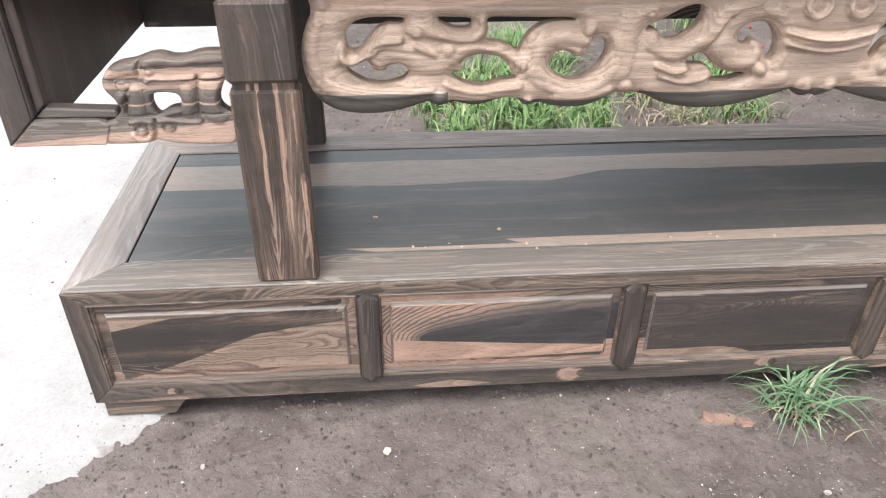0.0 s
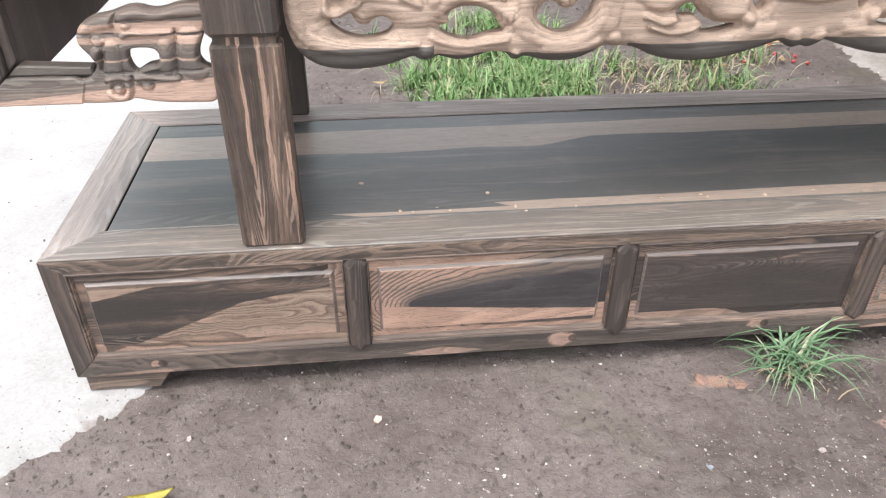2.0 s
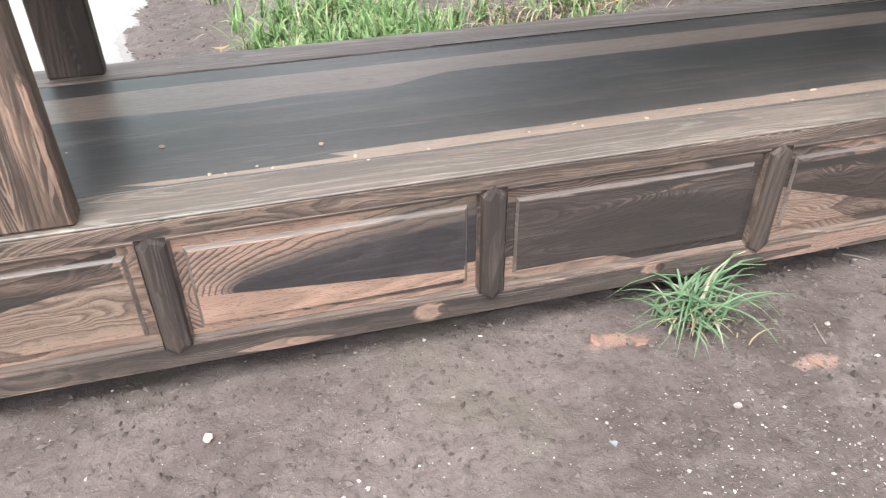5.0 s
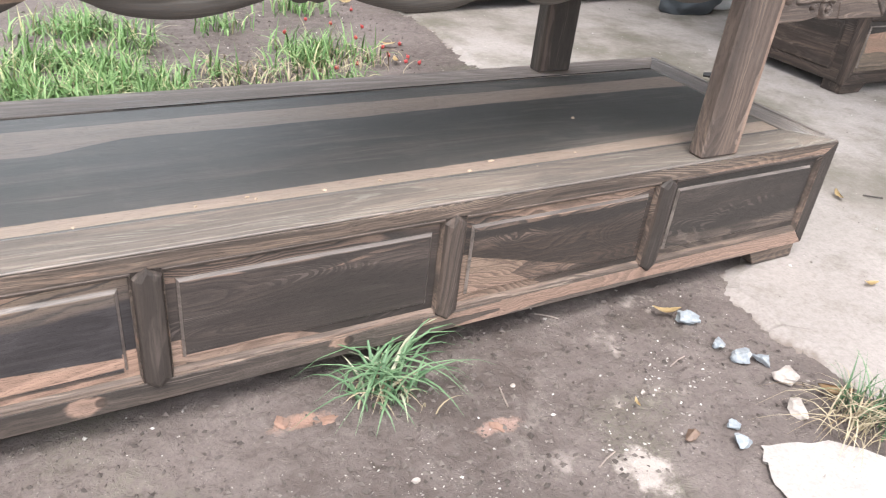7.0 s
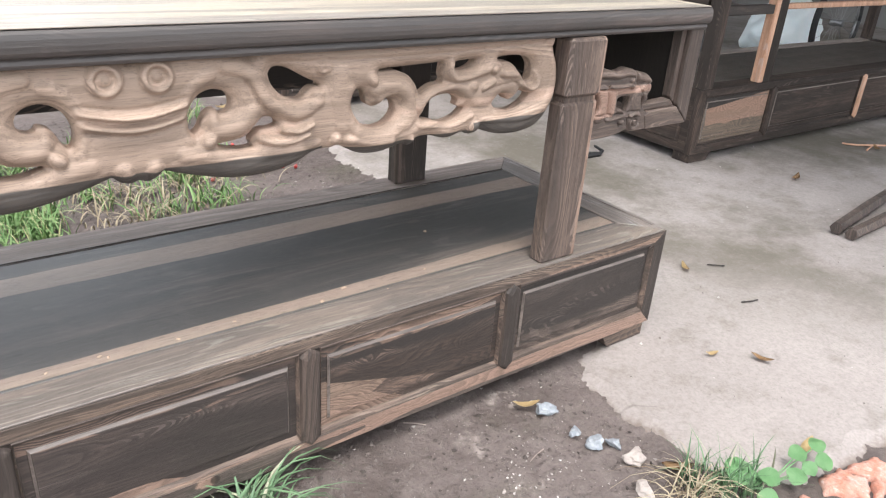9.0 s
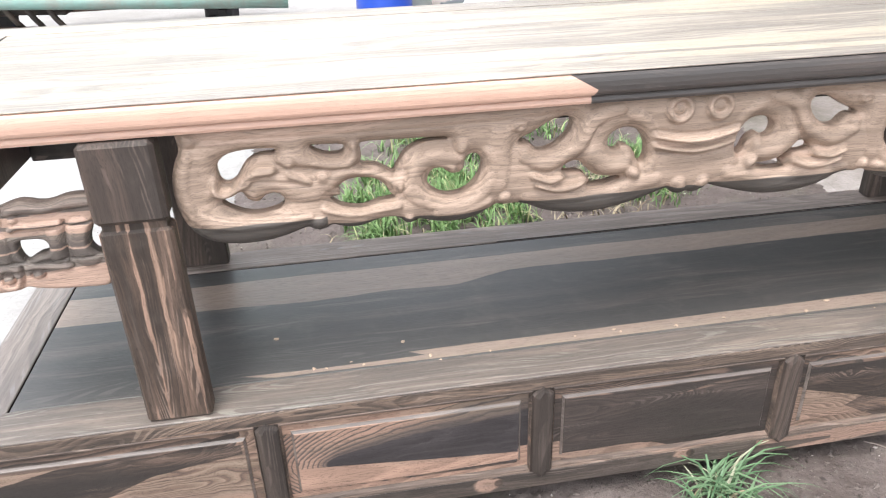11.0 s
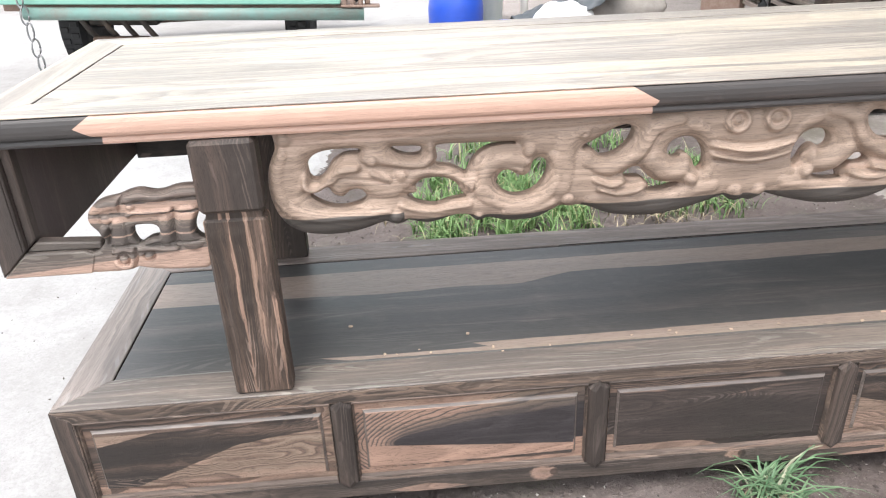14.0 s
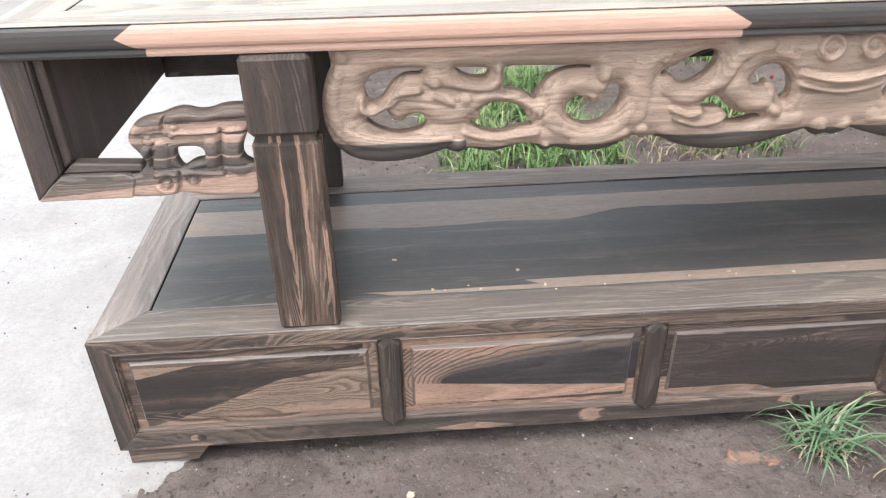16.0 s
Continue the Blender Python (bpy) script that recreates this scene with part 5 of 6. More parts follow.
def blade_tuft(label, roots, material, seed, length, width, lean, aims=None):
    """A tuft of grass in which every blade is a part."""
    x0, y0 = sum(r[0] for r in roots) / len(roots), sum(r[1] for r in roots) / len(roots)
    tuft_thing = thing("grass_tuft", label, "grass tuft", "grass tufts", at=(x0, y0, 0))
    for i, r in enumerate(roots):
        ob = blades("blade", [r], material, seed * 1000 + i, length, width, lean, "", "", "", aims)
        ob.parent = tuft_thing
        ob.matrix_basis = Matrix.Translation((-x0, -y0, 0))


def tuft(x, y, spread, count, seed):
    rnd = random.Random(seed)
    return [(x + rnd.gauss(0, spread), y + rnd.gauss(0, spread)) for _ in range(count)]


M["grass"] = leafy("green_grass", (0.100, 0.210, 0.062), (0.290, 0.425, 0.180), (0.50, 0.46, 0.27))
M["tuft"] = leafy("blue_green_grass", (0.080, 0.158, 0.078), (0.225, 0.335, 0.190), (0.40, 0.40, 0.29), single=True)
M["straw"] = leafy("dry_straw", (0.32, 0.26, 0.17), (0.48, 0.42, 0.30), (0.22, 0.16, 0.10))
blade_tuft("spiky green grass tuft growing at the foot of the stand", tuft(1.195, -0.052, 0.024, 48, 11), M["tuft"], 12, (0.04, 0.105), (0.0015, 0.0032), (0.75, 1.62))
blade_tuft("long flat grass blades spreading from under the stand", tuft(1.215, -0.040, 0.020, 34, 13), M["tuft"], 14, (0.09, 0.165), (0.0014, 0.0028), (1.15, 1.58), (2, 8, 15, 24, 35, 170, 185, 200, 275, 300))
blades("dry_blades", tuft(1.20, -0.055, 0.022, 26, 15), M["straw"], 16, (0.03, 0.08), (0.0010, 0.0020), (0.9, 1.6), "dry straw-coloured blades in the tuft")
roots = []
rnd = random.Random(21)
while len(roots) < 2500:
    x, y = rnd.uniform(0.60, 1.20), rnd.uniform(1.02, 1.95)
    near = (0.35 if y < 1.36 else 0.0) + noise.noise(Vector((x * 5.5, y * 5.5, 2.0))) + 0.6 * noise.noise(Vector((x * 14, y * 14, 7.0)))
    if near > 0.06 + 2.2 * max(0.0, abs(x - 0.92) - 0.17):
        roots += tuft(x, y, 0.012, 9, len(roots))
for cx, cy, spread, n in ((1.62, 1.46, 0.035, 90), (1.69, 1.52, 0.038, 130), (1.60, 1.60, 0.03, 40), (1.82, 2.12, 0.06, 120), (1.45, 1.90, 0.05, 60), (1.30, 1.42, 0.03, 26), (1.36, 1.36, 0.03, 24), (1.50, 1.40, 0.02, 18),
                          (1.48, 1.20, 0.04, 40), (1.66, 1.22, 0.06, 90), (1.82, 1.50, 0.04, 34), (0.52, 1.80, 0.012, 12), (0.585, 1.50, 0.015, 16), (0.60, 1.62, 0.012, 8)):
    roots += tuft(cx, cy, spread, n, n)
blades("lawn", roots, M["grass"], 22, (0.04, 0.135), (0.0014, 0.0036), (0.2, 1.5), "bright green grass growing in the soil bed")
blades("dry_grass", tuft(1.38, 1.18, 0.10, 110, 4) + tuft(1.30, 1.38, 0.06, 40, 8) + tuft(0.80, 1.25, 0.12, 70, 9) + tuft(1.42, 1.36, 0.07, 60, 5) + tuft(1.83, 1.45, 0.06, 50, 6) + tuft(1.6, 1.36, 0.09, 70, 7), M["straw"], 23, (0.03, 0.11), (0.0012, 0.0028), (0.8, 1.6), "dry straw among the grass")

# weeds and straw by the bricks
blade_tuft("thin upright grass growing from the concrete joint", tuft(1.872, -0.368, 0.010, 26, 41) + tuft(1.905, -0.418, 0.022, 60, 42) + tuft(1.960, -0.440, 0.018, 30, 46), M["tuft"], 43, (0.04, 0.120), (0.0010, 0.0022), (0.1, 1.0))
blades("straw", tuft(1.850, -0.405, 0.022, 64, 44), M["straw"], 45, (0.05, 0.14), (0.0007, 0.0015), (1.50, 1.62), "matted dry straw on the ground", "straw")


def leaf_mesh(length, wide, curl, seed, fold=0.25):
    """A single leaf with a midrib fold, curled along its length."""
    b = bmesh.new()
    rows, rnd = [], random.Random(seed)
    for i in range(8):
        f = i / 7
        half = wide * (math.sin(math.pi * min(1, f * 0.96 + 0.02)) ** 0.7) * (1.08 - 0.16 * f)
        x, z = length * (f - 0.5), curl * length * (f - 0.5) ** 2 * 2 + 0.002 * rnd.random()
        rows.append([b.verts.new((x, s * half, z + abs(s) * half * fold)) for s in (-1, -0.5, 0, 0.5, 1)])
    for p, q in zip(rows, rows[1:]):
        for i in range(4):
            b.faces.new((p[i], p[i + 1], q[i + 1], q[i]))
    out = bmesh.ops.solidify(b, geom=b.faces[:], thickness=0.0006)
    return b


M["dead leaf"] = plain("yellow_dead_leaf", (0.55, 0.42, 0.22), 0.6, vary=0.4, grain=60, second=(0.32, 0.20, 0.10))
M["yellow leaf"] = plain("lemon_yellow_leaf", (0.62, 0.53, 0.12), 0.5, vary=0.3, grain=60, second=(0.45, 0.40, 0.10))
M["brown leaf"] = plain("brown_dead_leaf", (0.36, 0.23, 0.12), 0.65, vary=0.4, grain=60, second=(0.16, 0.09, 0.05))
M["weed"] = plain("weed_leaf", (0.17, 0.35, 0.15), 0.5, vary=0.3, grain=50, second=(0.26, 0.44, 0.22))
for i, (x, y, ln, turn, m) in enumerate(((1.768, -0.062, 0.055, -25, "dead leaf"), (2.345, -0.217, 0.050, -70, "brown leaf"), (2.262, -0.142, 0.034, -20, "dead leaf"), (3.64, 0.45, 0.075, 20, "brown leaf"),
                                         (2.58, 0.17, 0.05, 60, "dead leaf"), (2.55, 1.03, 0.07, 140, "dead leaf"), (2.72, 0.9, 0.06, 30, "brown leaf"), (1.97, 1.60, 0.06, -20, "dead leaf"), (2.05, 2.2, 0.07, 10, "dead leaf"),
                                         (1.92, 1.42, 0.05, 80, "dead leaf"), (2.14, -0.44, 0.06, 15, "dead leaf"), (1.88, -0.34, 0.06, -35, "brown leaf"), (0.155, -0.234, 0.072, 10, "yellow leaf"), (0.53, 1.33, 0.05, 10, "dead leaf"),
                                         (1.548, -0.235, 0.020, 70, "dead leaf"), (4.4, 0.5, 0.07, 50, "brown leaf"))):
    ob = new("dead_leaf", mesh("dead_leaf", leaf_mesh(ln, ln * 0.17, 0.35, i), M[m], True))
    ob.matrix_basis = pose(x, y, max(0.009, ground_height(x, y) + 0.006), 8 * (i % 3) - 6, 0, turn)
    tagged(ob, "curled yellow dead leaf lying on the ground" if m == "dead leaf" else "fresh lemon-yellow fallen leaf on bare soil" if m == "yellow leaf" else "curled brown dead leaf lying on the ground", "leaf", "fallen leaves")

# broad-leaved weed by the bricks
weed = thing("weed", "young broad-leaved green weed growing beside bricks", "plant", at=(2.0, -0.45, 0.0))
for i, (x, y, z, ln, turn, tip) in enumerate(((-0.065, 0.027, 0.040, 0.058, 35, 22), (-0.030, -0.010, 0.036, 0.040, 110, 16), (-0.074, -0.038, 0.030, 0.040, 300, 18), (-0.040, 0.012, 0.022, 0.032, 200, 5), (0.070, -0.004, 0.038, 0.036, 150, 18),
                                               (0.112, -0.014, 0.046, 0.034, 60, 14), (0.094, -0.042, 0.036, 0.036, -30, 18), (0.022, -0.032, 0.030, 0.036, 200, 16), (0.056, -0.036, 0.034, 0.030, 260, 12))):
    ob = part("leaf", leaf_mesh(ln * 0.95, ln * 0.50, -0.2, i, 0.10), M["weed"], weed, smooth=True)
    ob.matrix_basis = pose(x, y, z, 18, -18, 0) @ pose(0, 0, 0, tip * 0.4, 4, turn)
    part("stalk", tube([(0.0 if x > 0 else -0.03, 0, 0.0), (x * 0.6, y * 0.6, z * 0.6), (x, y, z - 0.002)], 0.0012, 5), M["weed"], weed)

# red berries
M["berry"] = plain("red_berry", (0.42, 0.05, 0.05), 0.35, vary=0.3, grain=60)
for i, (x, y) in enumerate(((1.663, 1.816), (1.873, 1.906), (1.947, 1.586), (1.956, 1.414), (2.038, 2.1), (1.93, 1.50), (1.99, 1.47), (2.03, 1.62), (1.90, 1.72), (1.98, 1.85), (1.80, 1.98), (1.78, 1.42), (2.0, 1.40), (1.70, 1.40))):
    b = bmesh.new()
    bmesh.ops.create_icosphere(b, subdivisions=2, radius=0.0068, matrix=Matrix.Diagonal((1, 1, 1.1, 1)))
    b = tube([(0, 0, 0.009), (0.001, 0.001, 0.013)], 0.0012, 5, b)
    ob = new("berry", mesh("berry", b, M["berry"], True))
    ob.matrix_basis = pose(x, y, ground_height(x, y) + 0.008, 20 * i % 70, 10, 30 * i)
    tagged(ob, "small red fallen berry lying on soil", "berry", "fallen berries")

# wood shavings and crumbs on the chest
M["shaving"] = plain("wood_shaving", (0.62, 0.48, 0.36), 0.8, vary=0.3, grain=80)
for i, (x, y, s) in enumerate(((0.477, 0.192, 0.006), (0.690, 0.138, 0.006), (0.730, 0.091, 0.006), (0.745, 0.075, 0.004), (1.453, 0.108, 0.007), (1.40, 0.085, 0.006), (0.62, 0.088, 0.004), (0.54, 0.092, 0.005), (0.56, 0.09, 0.003), (0.60, 0.1, 0.003),
                               (0.98, 0.095, 0.004), (1.06, 0.093, 0.004), (1.16, 0.09, 0.005), (1.25, 0.097, 0.004), (1.62, 0.1, 0.004), (0.83, 0.083, 0.004), (1.52, 0.07, 0.003), (0.35, 0.21, 0.003), (1.05, 0.1, 0.005), (1.72, 0.24, 0.006))):
    ob = new("wood_crumb", mesh("wood_crumb", lump((s, s * 0.7, s * 0.45), i + 60, sub=1), M["shaving"]))
    ob.matrix_basis = pose(x, y, SHELF - 0.0015 + s * 0.3, 0, 0, 40 * i)
    tagged(ob, "small pale wood crumb lying on the shelf", "wood crumb", "wood crumbs")


# ---- bricks and concrete at the joint ----
def broken_brick(corners, top, seed, thick=0.05):
    """A broken brick set in the ground: an uneven worn face, crumbled rounded rims and rough sides."""
    rim = []
    for a, c in zip(corners, corners[1:] + corners[:1]):
        a, c = Vector(a), Vector(c)
        side = Vector((-(c - a).y, (c - a).x)).normalized()
        steps = max(3, int((c - a).length / 0.005))
        for k in range(steps):
            p = a.lerp(c, k / steps)
            rim.append(p + side * (0.0042 * noise.noise(Vector((p.x * 60, p.y * 60, seed))) + 0.0022 * noise.noise(Vector((p.x * 170, p.y * 170, seed)))))
    xs, ys = [p.x for p in rim], [p.y for p in rim]
    grid = [Vector((x, y)) for x in np.arange(min(xs), max(xs), 0.0055) for y in np.arange(min(ys), max(ys), 0.0055)]
    far = lambda p: min((p - q).length for q in rim)
    flat = delaunay_2d_cdt(rim + [p for p in grid if far(p) > 0.003], [], [list(range(len(rim)))], 1, 1e-7)
    b = bmesh.new()
    face = []
    for p in flat[0]:
        q = Vector((p.x, p.y, seed))
        chip = 0.010 * max(0.0, noise.noise(q * 26) - 0.25)
        face.append(b.verts.new((p.x, p.y, top - 0.0085 * max(0.0, 1 - far(p) / 0.009) ** 2 - chip + 0.0016 * noise.noise(q * 60) + 0.0011 * noise.noise(q * 150))))
    for tri in flat[2]:
        b.faces.new([face[k] for k in tri])
    for e in [e for e in b.edges if e.is_boundary]:
        u, v = e.verts
        b.faces.new((v, u, b.verts.new((u.co.x, u.co.y, top - thick)), b.verts.new((v.co.x, v.co.y, top - thick))))
    bmesh.ops.remove_doubles(b, verts=b.verts[:], dist=1e-5)
    bmesh.ops.recalc_face_normals(b, faces=b.faces[:])
    return b


def brick_material():
    n = Nodes("worn_red_brick")
    p = n.coords()
    a, b, c = n.noise(p, 22, 5.0, 0.7), n.noise(p, 75, 4.0, 0.7), n.noise(p, 260, 3.0, 0.6)
    col = n.mix(n.step(a, 0.36, 0.64), (0.46, 0.205, 0.145), (0.50, 0.300, 0.242))
    col = n.mix(n.step(b, 0.52, 0.70, 0, 0.75), col, (0.56, 0.455, 0.40))
    col = n.mix(n.step(b, 0.30, 0.44, 0.6, 0), col, (0.30, 0.135, 0.095))
    col = n.mix(n.step(c, 0.32, 0.5, 0.5, 0), col, (0.20, 0.12, 0.095))
    col = n.mix(n.step(n.noise(n.scaled(p, (1, 1, 1), (2, 5, 1)), 11, 5.0, 0.7), 0.54, 0.66, 0, 0.6), col, (0.42, 0.36, 0.325))
    return n.done(col, 0.92, n.bump(n.math("ADD", n.math("ADD", a, b), n.math("MULTIPLY", c, 0.5)), 0.6, 0.003), spec=0.2)


M["mortar"] = plain("crumbling_mortar", (0.30, 0.27, 0.24), 0.95, vary=0.6, grain=50, second=(0.12, 0.105, 0.085))
M["brick"] = brick_material()
for i, (words, top, pts) in enumerate((
        ("worn broken red brick set flush in the ground", 0.006, [(1.868, -0.552), (1.945, -0.606), (1.973, -0.540), (1.958, -0.500), (1.896, -0.493)]),
        ("worn cracked red brick set flush in the ground", 0.008, [(1.962, -0.606), (2.028, -0.534), (2.028, -0.500), (1.963, -0.499), (1.978, -0.540)]),
        ("worn red brick edged with pale mortar", 0.007, [(2.062, -0.520), (2.120, -0.572), (2.168, -0.548), (2.148, -0.500), (2.092, -0.495)]),
        ("worn red brick edged with pale mortar", 0.006, [(2.128, -0.578), (2.235, -0.590), (2.250, -0.522), (2.155, -0.500), (2.175, -0.548)]),
        ("worn red brick set flush in the ground", 0.003, [(1.99, -0.70), (2.08, -0.70), (2.09, -0.63), (2.00, -0.62)]))):
    x, y = sum(p[0] for p in pts) / len(pts), sum(p[1] for p in pts) / len(pts)
    ob = new("brick", mesh("brick", broken_brick([(u - x, v - y) for u, v in pts], top, 3.1 * i), M["brick"], True))
    ob.matrix_basis = pose(x, y, 0, 1.5 * (-1) ** i, 1.0 - i % 3, 0)
    tagged(ob, words, "brick", "bricks")
for i, (x, y, s) in enumerate(((2.050, -0.556, 0.030), (2.085, -0.590, 0.034), (2.030, -0.598, 0.030), (2.14, -0.62, 0.036), (2.20, -0.61, 0.026))):
    stone("mortar_lump", (x, y, -0.013), (s, s * 0.8, s * 0.5), M["mortar"], 71 + i, "grey crumbling lump of mortar between worn bricks", "mortar lump", "mortar lumps")


# ---- a second cabinet beyond, on the concrete ----
M["tan panel"] = wood("tan_drawer_panel", "X", 31.0, dark=(0.075, 0.060, 0.048), mid=(0.20, 0.150, 0.112), sap=(0.36, 0.225, 0.165), brown=1.0, lines=30, swirl=(3.0, 9.0), ripple=1.4, figure=0.5, olive=0.7, patches=[
    [(0, 0, 1, 0.150, 0.02), (1, 0, 0, 0.06, 0.03), (0.10, 0, -1, -0.214, 0.003)]], blacks=[[(-0.10, 0, 1, 0.214, 0.003)]], black=(0.026, 0.022, 0.020))
M["peach"] = wood("peach_sapwood_post", "Z", 32.0, dark=(0.40, 0.22, 0.14), mid=(0.62, 0.38, 0.26), brown=0.9, lines=14)
M["old red"] = wood("old_reddish_post", "Z", 33.0, dark=(0.05, 0.032, 0.026), mid=(0.16, 0.092, 0.070), brown=0.9, lines=18)
M["old apron"] = wood("old_carved_wood", "X", 34.0, dark=(0.06, 0.048, 0.040), mid=(0.20, 0.152, 0.122), brown=0.9, lines=20, glint=0.0)
# Darker copies of the woods: the roof's shade put into their colour.
SHADED = dict(M)
for k, (key, axis) in enumerate((("rail", "X"), ("low rail", "X"), ("divider", "Z"), ("frame y", "Y"), ("side", "Y"), ("moulding", "X"), ("frame x", "X"), ("panel e", "X"))):
    SHADED[key] = wood("shaded_dark_ebony", axis, 35.0 + k, dark=(0.026, 0.020, 0.017), mid=(0.088, 0.062, 0.050), brown=0.55, lines=22, worn=0.10, spec=0.25)
SHADED["shelf"] = wood("shaded_brown_shelf", "X", 44.0, dark=(0.060, 0.050, 0.042), mid=(0.125, 0.100, 0.082), brown=0.6, lines=14, rough=0.4, worn=0.2, spec=0.45, glint=0.0)
cabinet = thing("display_cabinet", "unfinished dark ebony cabinet with drawers and open shelves on concrete", "cabinet", at=(3.388, 0.766, 0.0), turn=-1.0)
build_base(cabinet, 2.3, 0.56, 0.300, (0.49, 1.24, 1.76), [M["tan panel"], SHADED["panel e"], SHADED["panel e"], SHADED["panel e"]], woods=SHADED)
part("divider", divider(1.24, 0.019, 0.064, 0.277, -0.0025), M["peach"], cabinet, "pale peach sapwood strip")
for x0, x1, y0, y1, mat, z1, words in ((0.0, 0.055, 0.0, 0.05, "divider", 1.0, "dark corner post"), (0.355, 0.385, 0.0, 0.04, "peach", 1.0, "pale peach sapwood strip"), (0.386, 0.44, 0.0, 0.045, "divider", 1.0, "dark post"),
                                       (1.70, 1.75, 0.0, 0.045, "divider", 1.0, "dark post"), (0.0, 0.05, 0.51, 0.56, "divider", 1.0, "dark rear post"), (2.25, 2.30, 0.0, 0.05, "divider", 1.0, "dark corner post"), (2.25, 2.30, 0.51, 0.56, "divider", 1.0, "dark rear post")):
    part("post", box(x0, x1, y0, y1, 0.300, z1, 0.003), SHADED[mat], cabinet, words)
part("side_panel", raised_panel(0.0, 0.44, 0.0, 0.40, 0.0, 0.03), SHADED["panel e"], cabinet, "figured raised side panel").matrix_basis = Matrix.Translation((0.012, 0.508, 0.595)) @ Euler((0, 0, radians(-90))).to_matrix().to_4x4()
part("side_rail", box(0.004, 0.044, 0.051, 0.509, 0.555, 0.594, 0.003), SHADED["frame y"], cabinet)
part("shelf_rail", box(0.056, 0.354, 0.004, 0.036, 0.570, 0.604, 0.003), M["dark"], cabinet)
part("shelf_rail", box(0.441, 1.699, 0.006, 0.036, 0.585, 0.606, 0.003), M["peach"], cabinet, "pale lower shelf rail")
part("cabinet_top", box(-0.01, 2.31, -0.01, 0.57, 1.0, 1.03, 0.004), SHADED["frame x"], cabinet)

# ---- a third unit farther off ----
rack = thing("carved_sideboard", "dark unfinished sideboard with carved scroll apron standing on concrete", "sideboard", at=(2.24, 2.0, 0.003), turn=6.0)
build_base(rack, 2.3, 0.56, 0.275, (0.46, 0.92, 1.38, 1.84), [M["panel e"], M["panel c"], M["panel e"], M["tan panel"], M["panel e"]], woods=SHADED)
part("door", raised_panel(0.12, 0.33, 0.30, 0.67, 0.03, 0.03), M["panel e"], rack, "grey-brown raised panel door")
for x in (0.085, 0.335):
    part("door_post", box(x, x + 0.030, 0.0, 0.05, 0.275, 0.68, 0.002), SHADED["rail"], rack)
for x in (0.61, 2.10):
    part("post", box(x, x + 0.090, 0.0, 0.06, 0.275, 0.68, 0.004), M["old red"], rack, "reddish brown post")
carved_part("apron", carving(APRON_EDGE, APRON_HOLES, APRON_RIDGES, APRON_GROOVES, 0.0045, 0.014, lambda u, v, h: (1.40 - 0.95 * u, 0.04 - h, v - 0.04), mirror=True), M["old apron"], rack, "dark carved scroll apron")
part("top", box(-0.01, 2.31, -0.01, 0.57, 0.68, 0.71, 0.003), SHADED["rail"], rack)
part("back_rail", box(0.034, 2.2, 0.5, 0.53, 0.50, 0.679, 0.002), M["dark"], rack)

# ---- loose things on the concrete ----
stick_wood = M["stile"]
for i, (a, b, r) in enumerate((((3.24, 0.085, 0.026), (3.75, 0.16, 0.026), 0.021), ((3.24, 0.035, 0.024), (3.78, 0.06, 0.024), 0.020))):
    ob = new("wooden_bar", mesh("wooden_bar", tube([a, tuple((p + q) / 2 for p, q in zip(a, b)), b], [r, r * 1.1, r], 6), stick_wood))
    tagged(ob, "short dark offcut of wood lying on concrete", "wood offcut", "wood offcuts")
for i, pts in enumerate(([(4.33, 0.625, 0.009), (4.36, 0.57, 0.012), (4.50, 0.51, 0.009)], [(4.34, 0.515, 0.008), (4.42, 0.535, 0.008)], [(2.55, -0.03, 0.007), (2.575, -0.045, 0.010), (2.60, -0.045, 0.007)], [(2.66, 0.155, 0.007), (2.68, 0.13, 0.010), (2.70, 0.125, 0.007)])):
    ob = new("twig", mesh("twig", tube(pts, 0.0045 if i < 2 else 0.002, 6), M["peach"] if i < 2 else M["dark"]))
    tagged(ob, "pale peeled twig lying on concrete" if i < 2 else "thin dark twig lying on concrete", "twig", "twigs")
M["rubber"] = plain("black_rubber", (0.022, 0.022, 0.023), 0.75, grain=30)
scrap = new("rubber_scrap", mesh("rubber_scrap", tube([(3.00, 1.06, 0.010), (3.05, 1.01, 0.014), (3.13, 1.00, 0.012), (3.18, 1.03, 0.010), (3.20, 1.09, 0.010)], [0.008, 0.016, 0.009, 0.006, 0.005], 6), M["rubber"]))
tagged(scrap, "curved black rubber scrap lying on concrete", "scrap")
for x, y, turn in ((1.37, -0.135, 75), (1.44, -0.30, 20), (1.56, 0.02, -40), (1.70, -0.17, 15)):
    ob = new("twig", mesh("twig", tube([(-0.022, 0, 0), (0.0, 0.001, 0.001), (0.022, 0, 0)], 0.0012, 5), M["frame back"]))
    ob.matrix_basis = pose(x, y, ground_height(x, y) + 0.002, 0, 0, turn)
    tagged(ob, "short straw-coloured twig lying on soil", "twig", "twigs")

# ---- the yard behind: cart, tubs, sacks, timber ----
M["teal"] = plain("teal_paint", (0.20, 0.42, 0.34), 0.5, vary=0.25, grain=6, second=(0.30, 0.50, 0.42))
M["pipe"] = plain("worn_teal_pipe", (0.15, 0.26, 0.23), 0.4, vary=0.5, grain=7, second=(0.20, 0.17, 0.15))
M["rust"] = plain("rusty_steel", (0.20, 0.13, 0.10), 0.8, vary=0.4, grain=25, second=(0.30, 0.24, 0.20))
M["steel"] = plain("galvanised_chain", (0.30, 0.30, 0.30), 0.45, metal=0.8, grain=40)
M["blue"] = plain("blue_plastic", (0.030, 0.095, 0.55), 0.35, vary=0.12, grain=8)
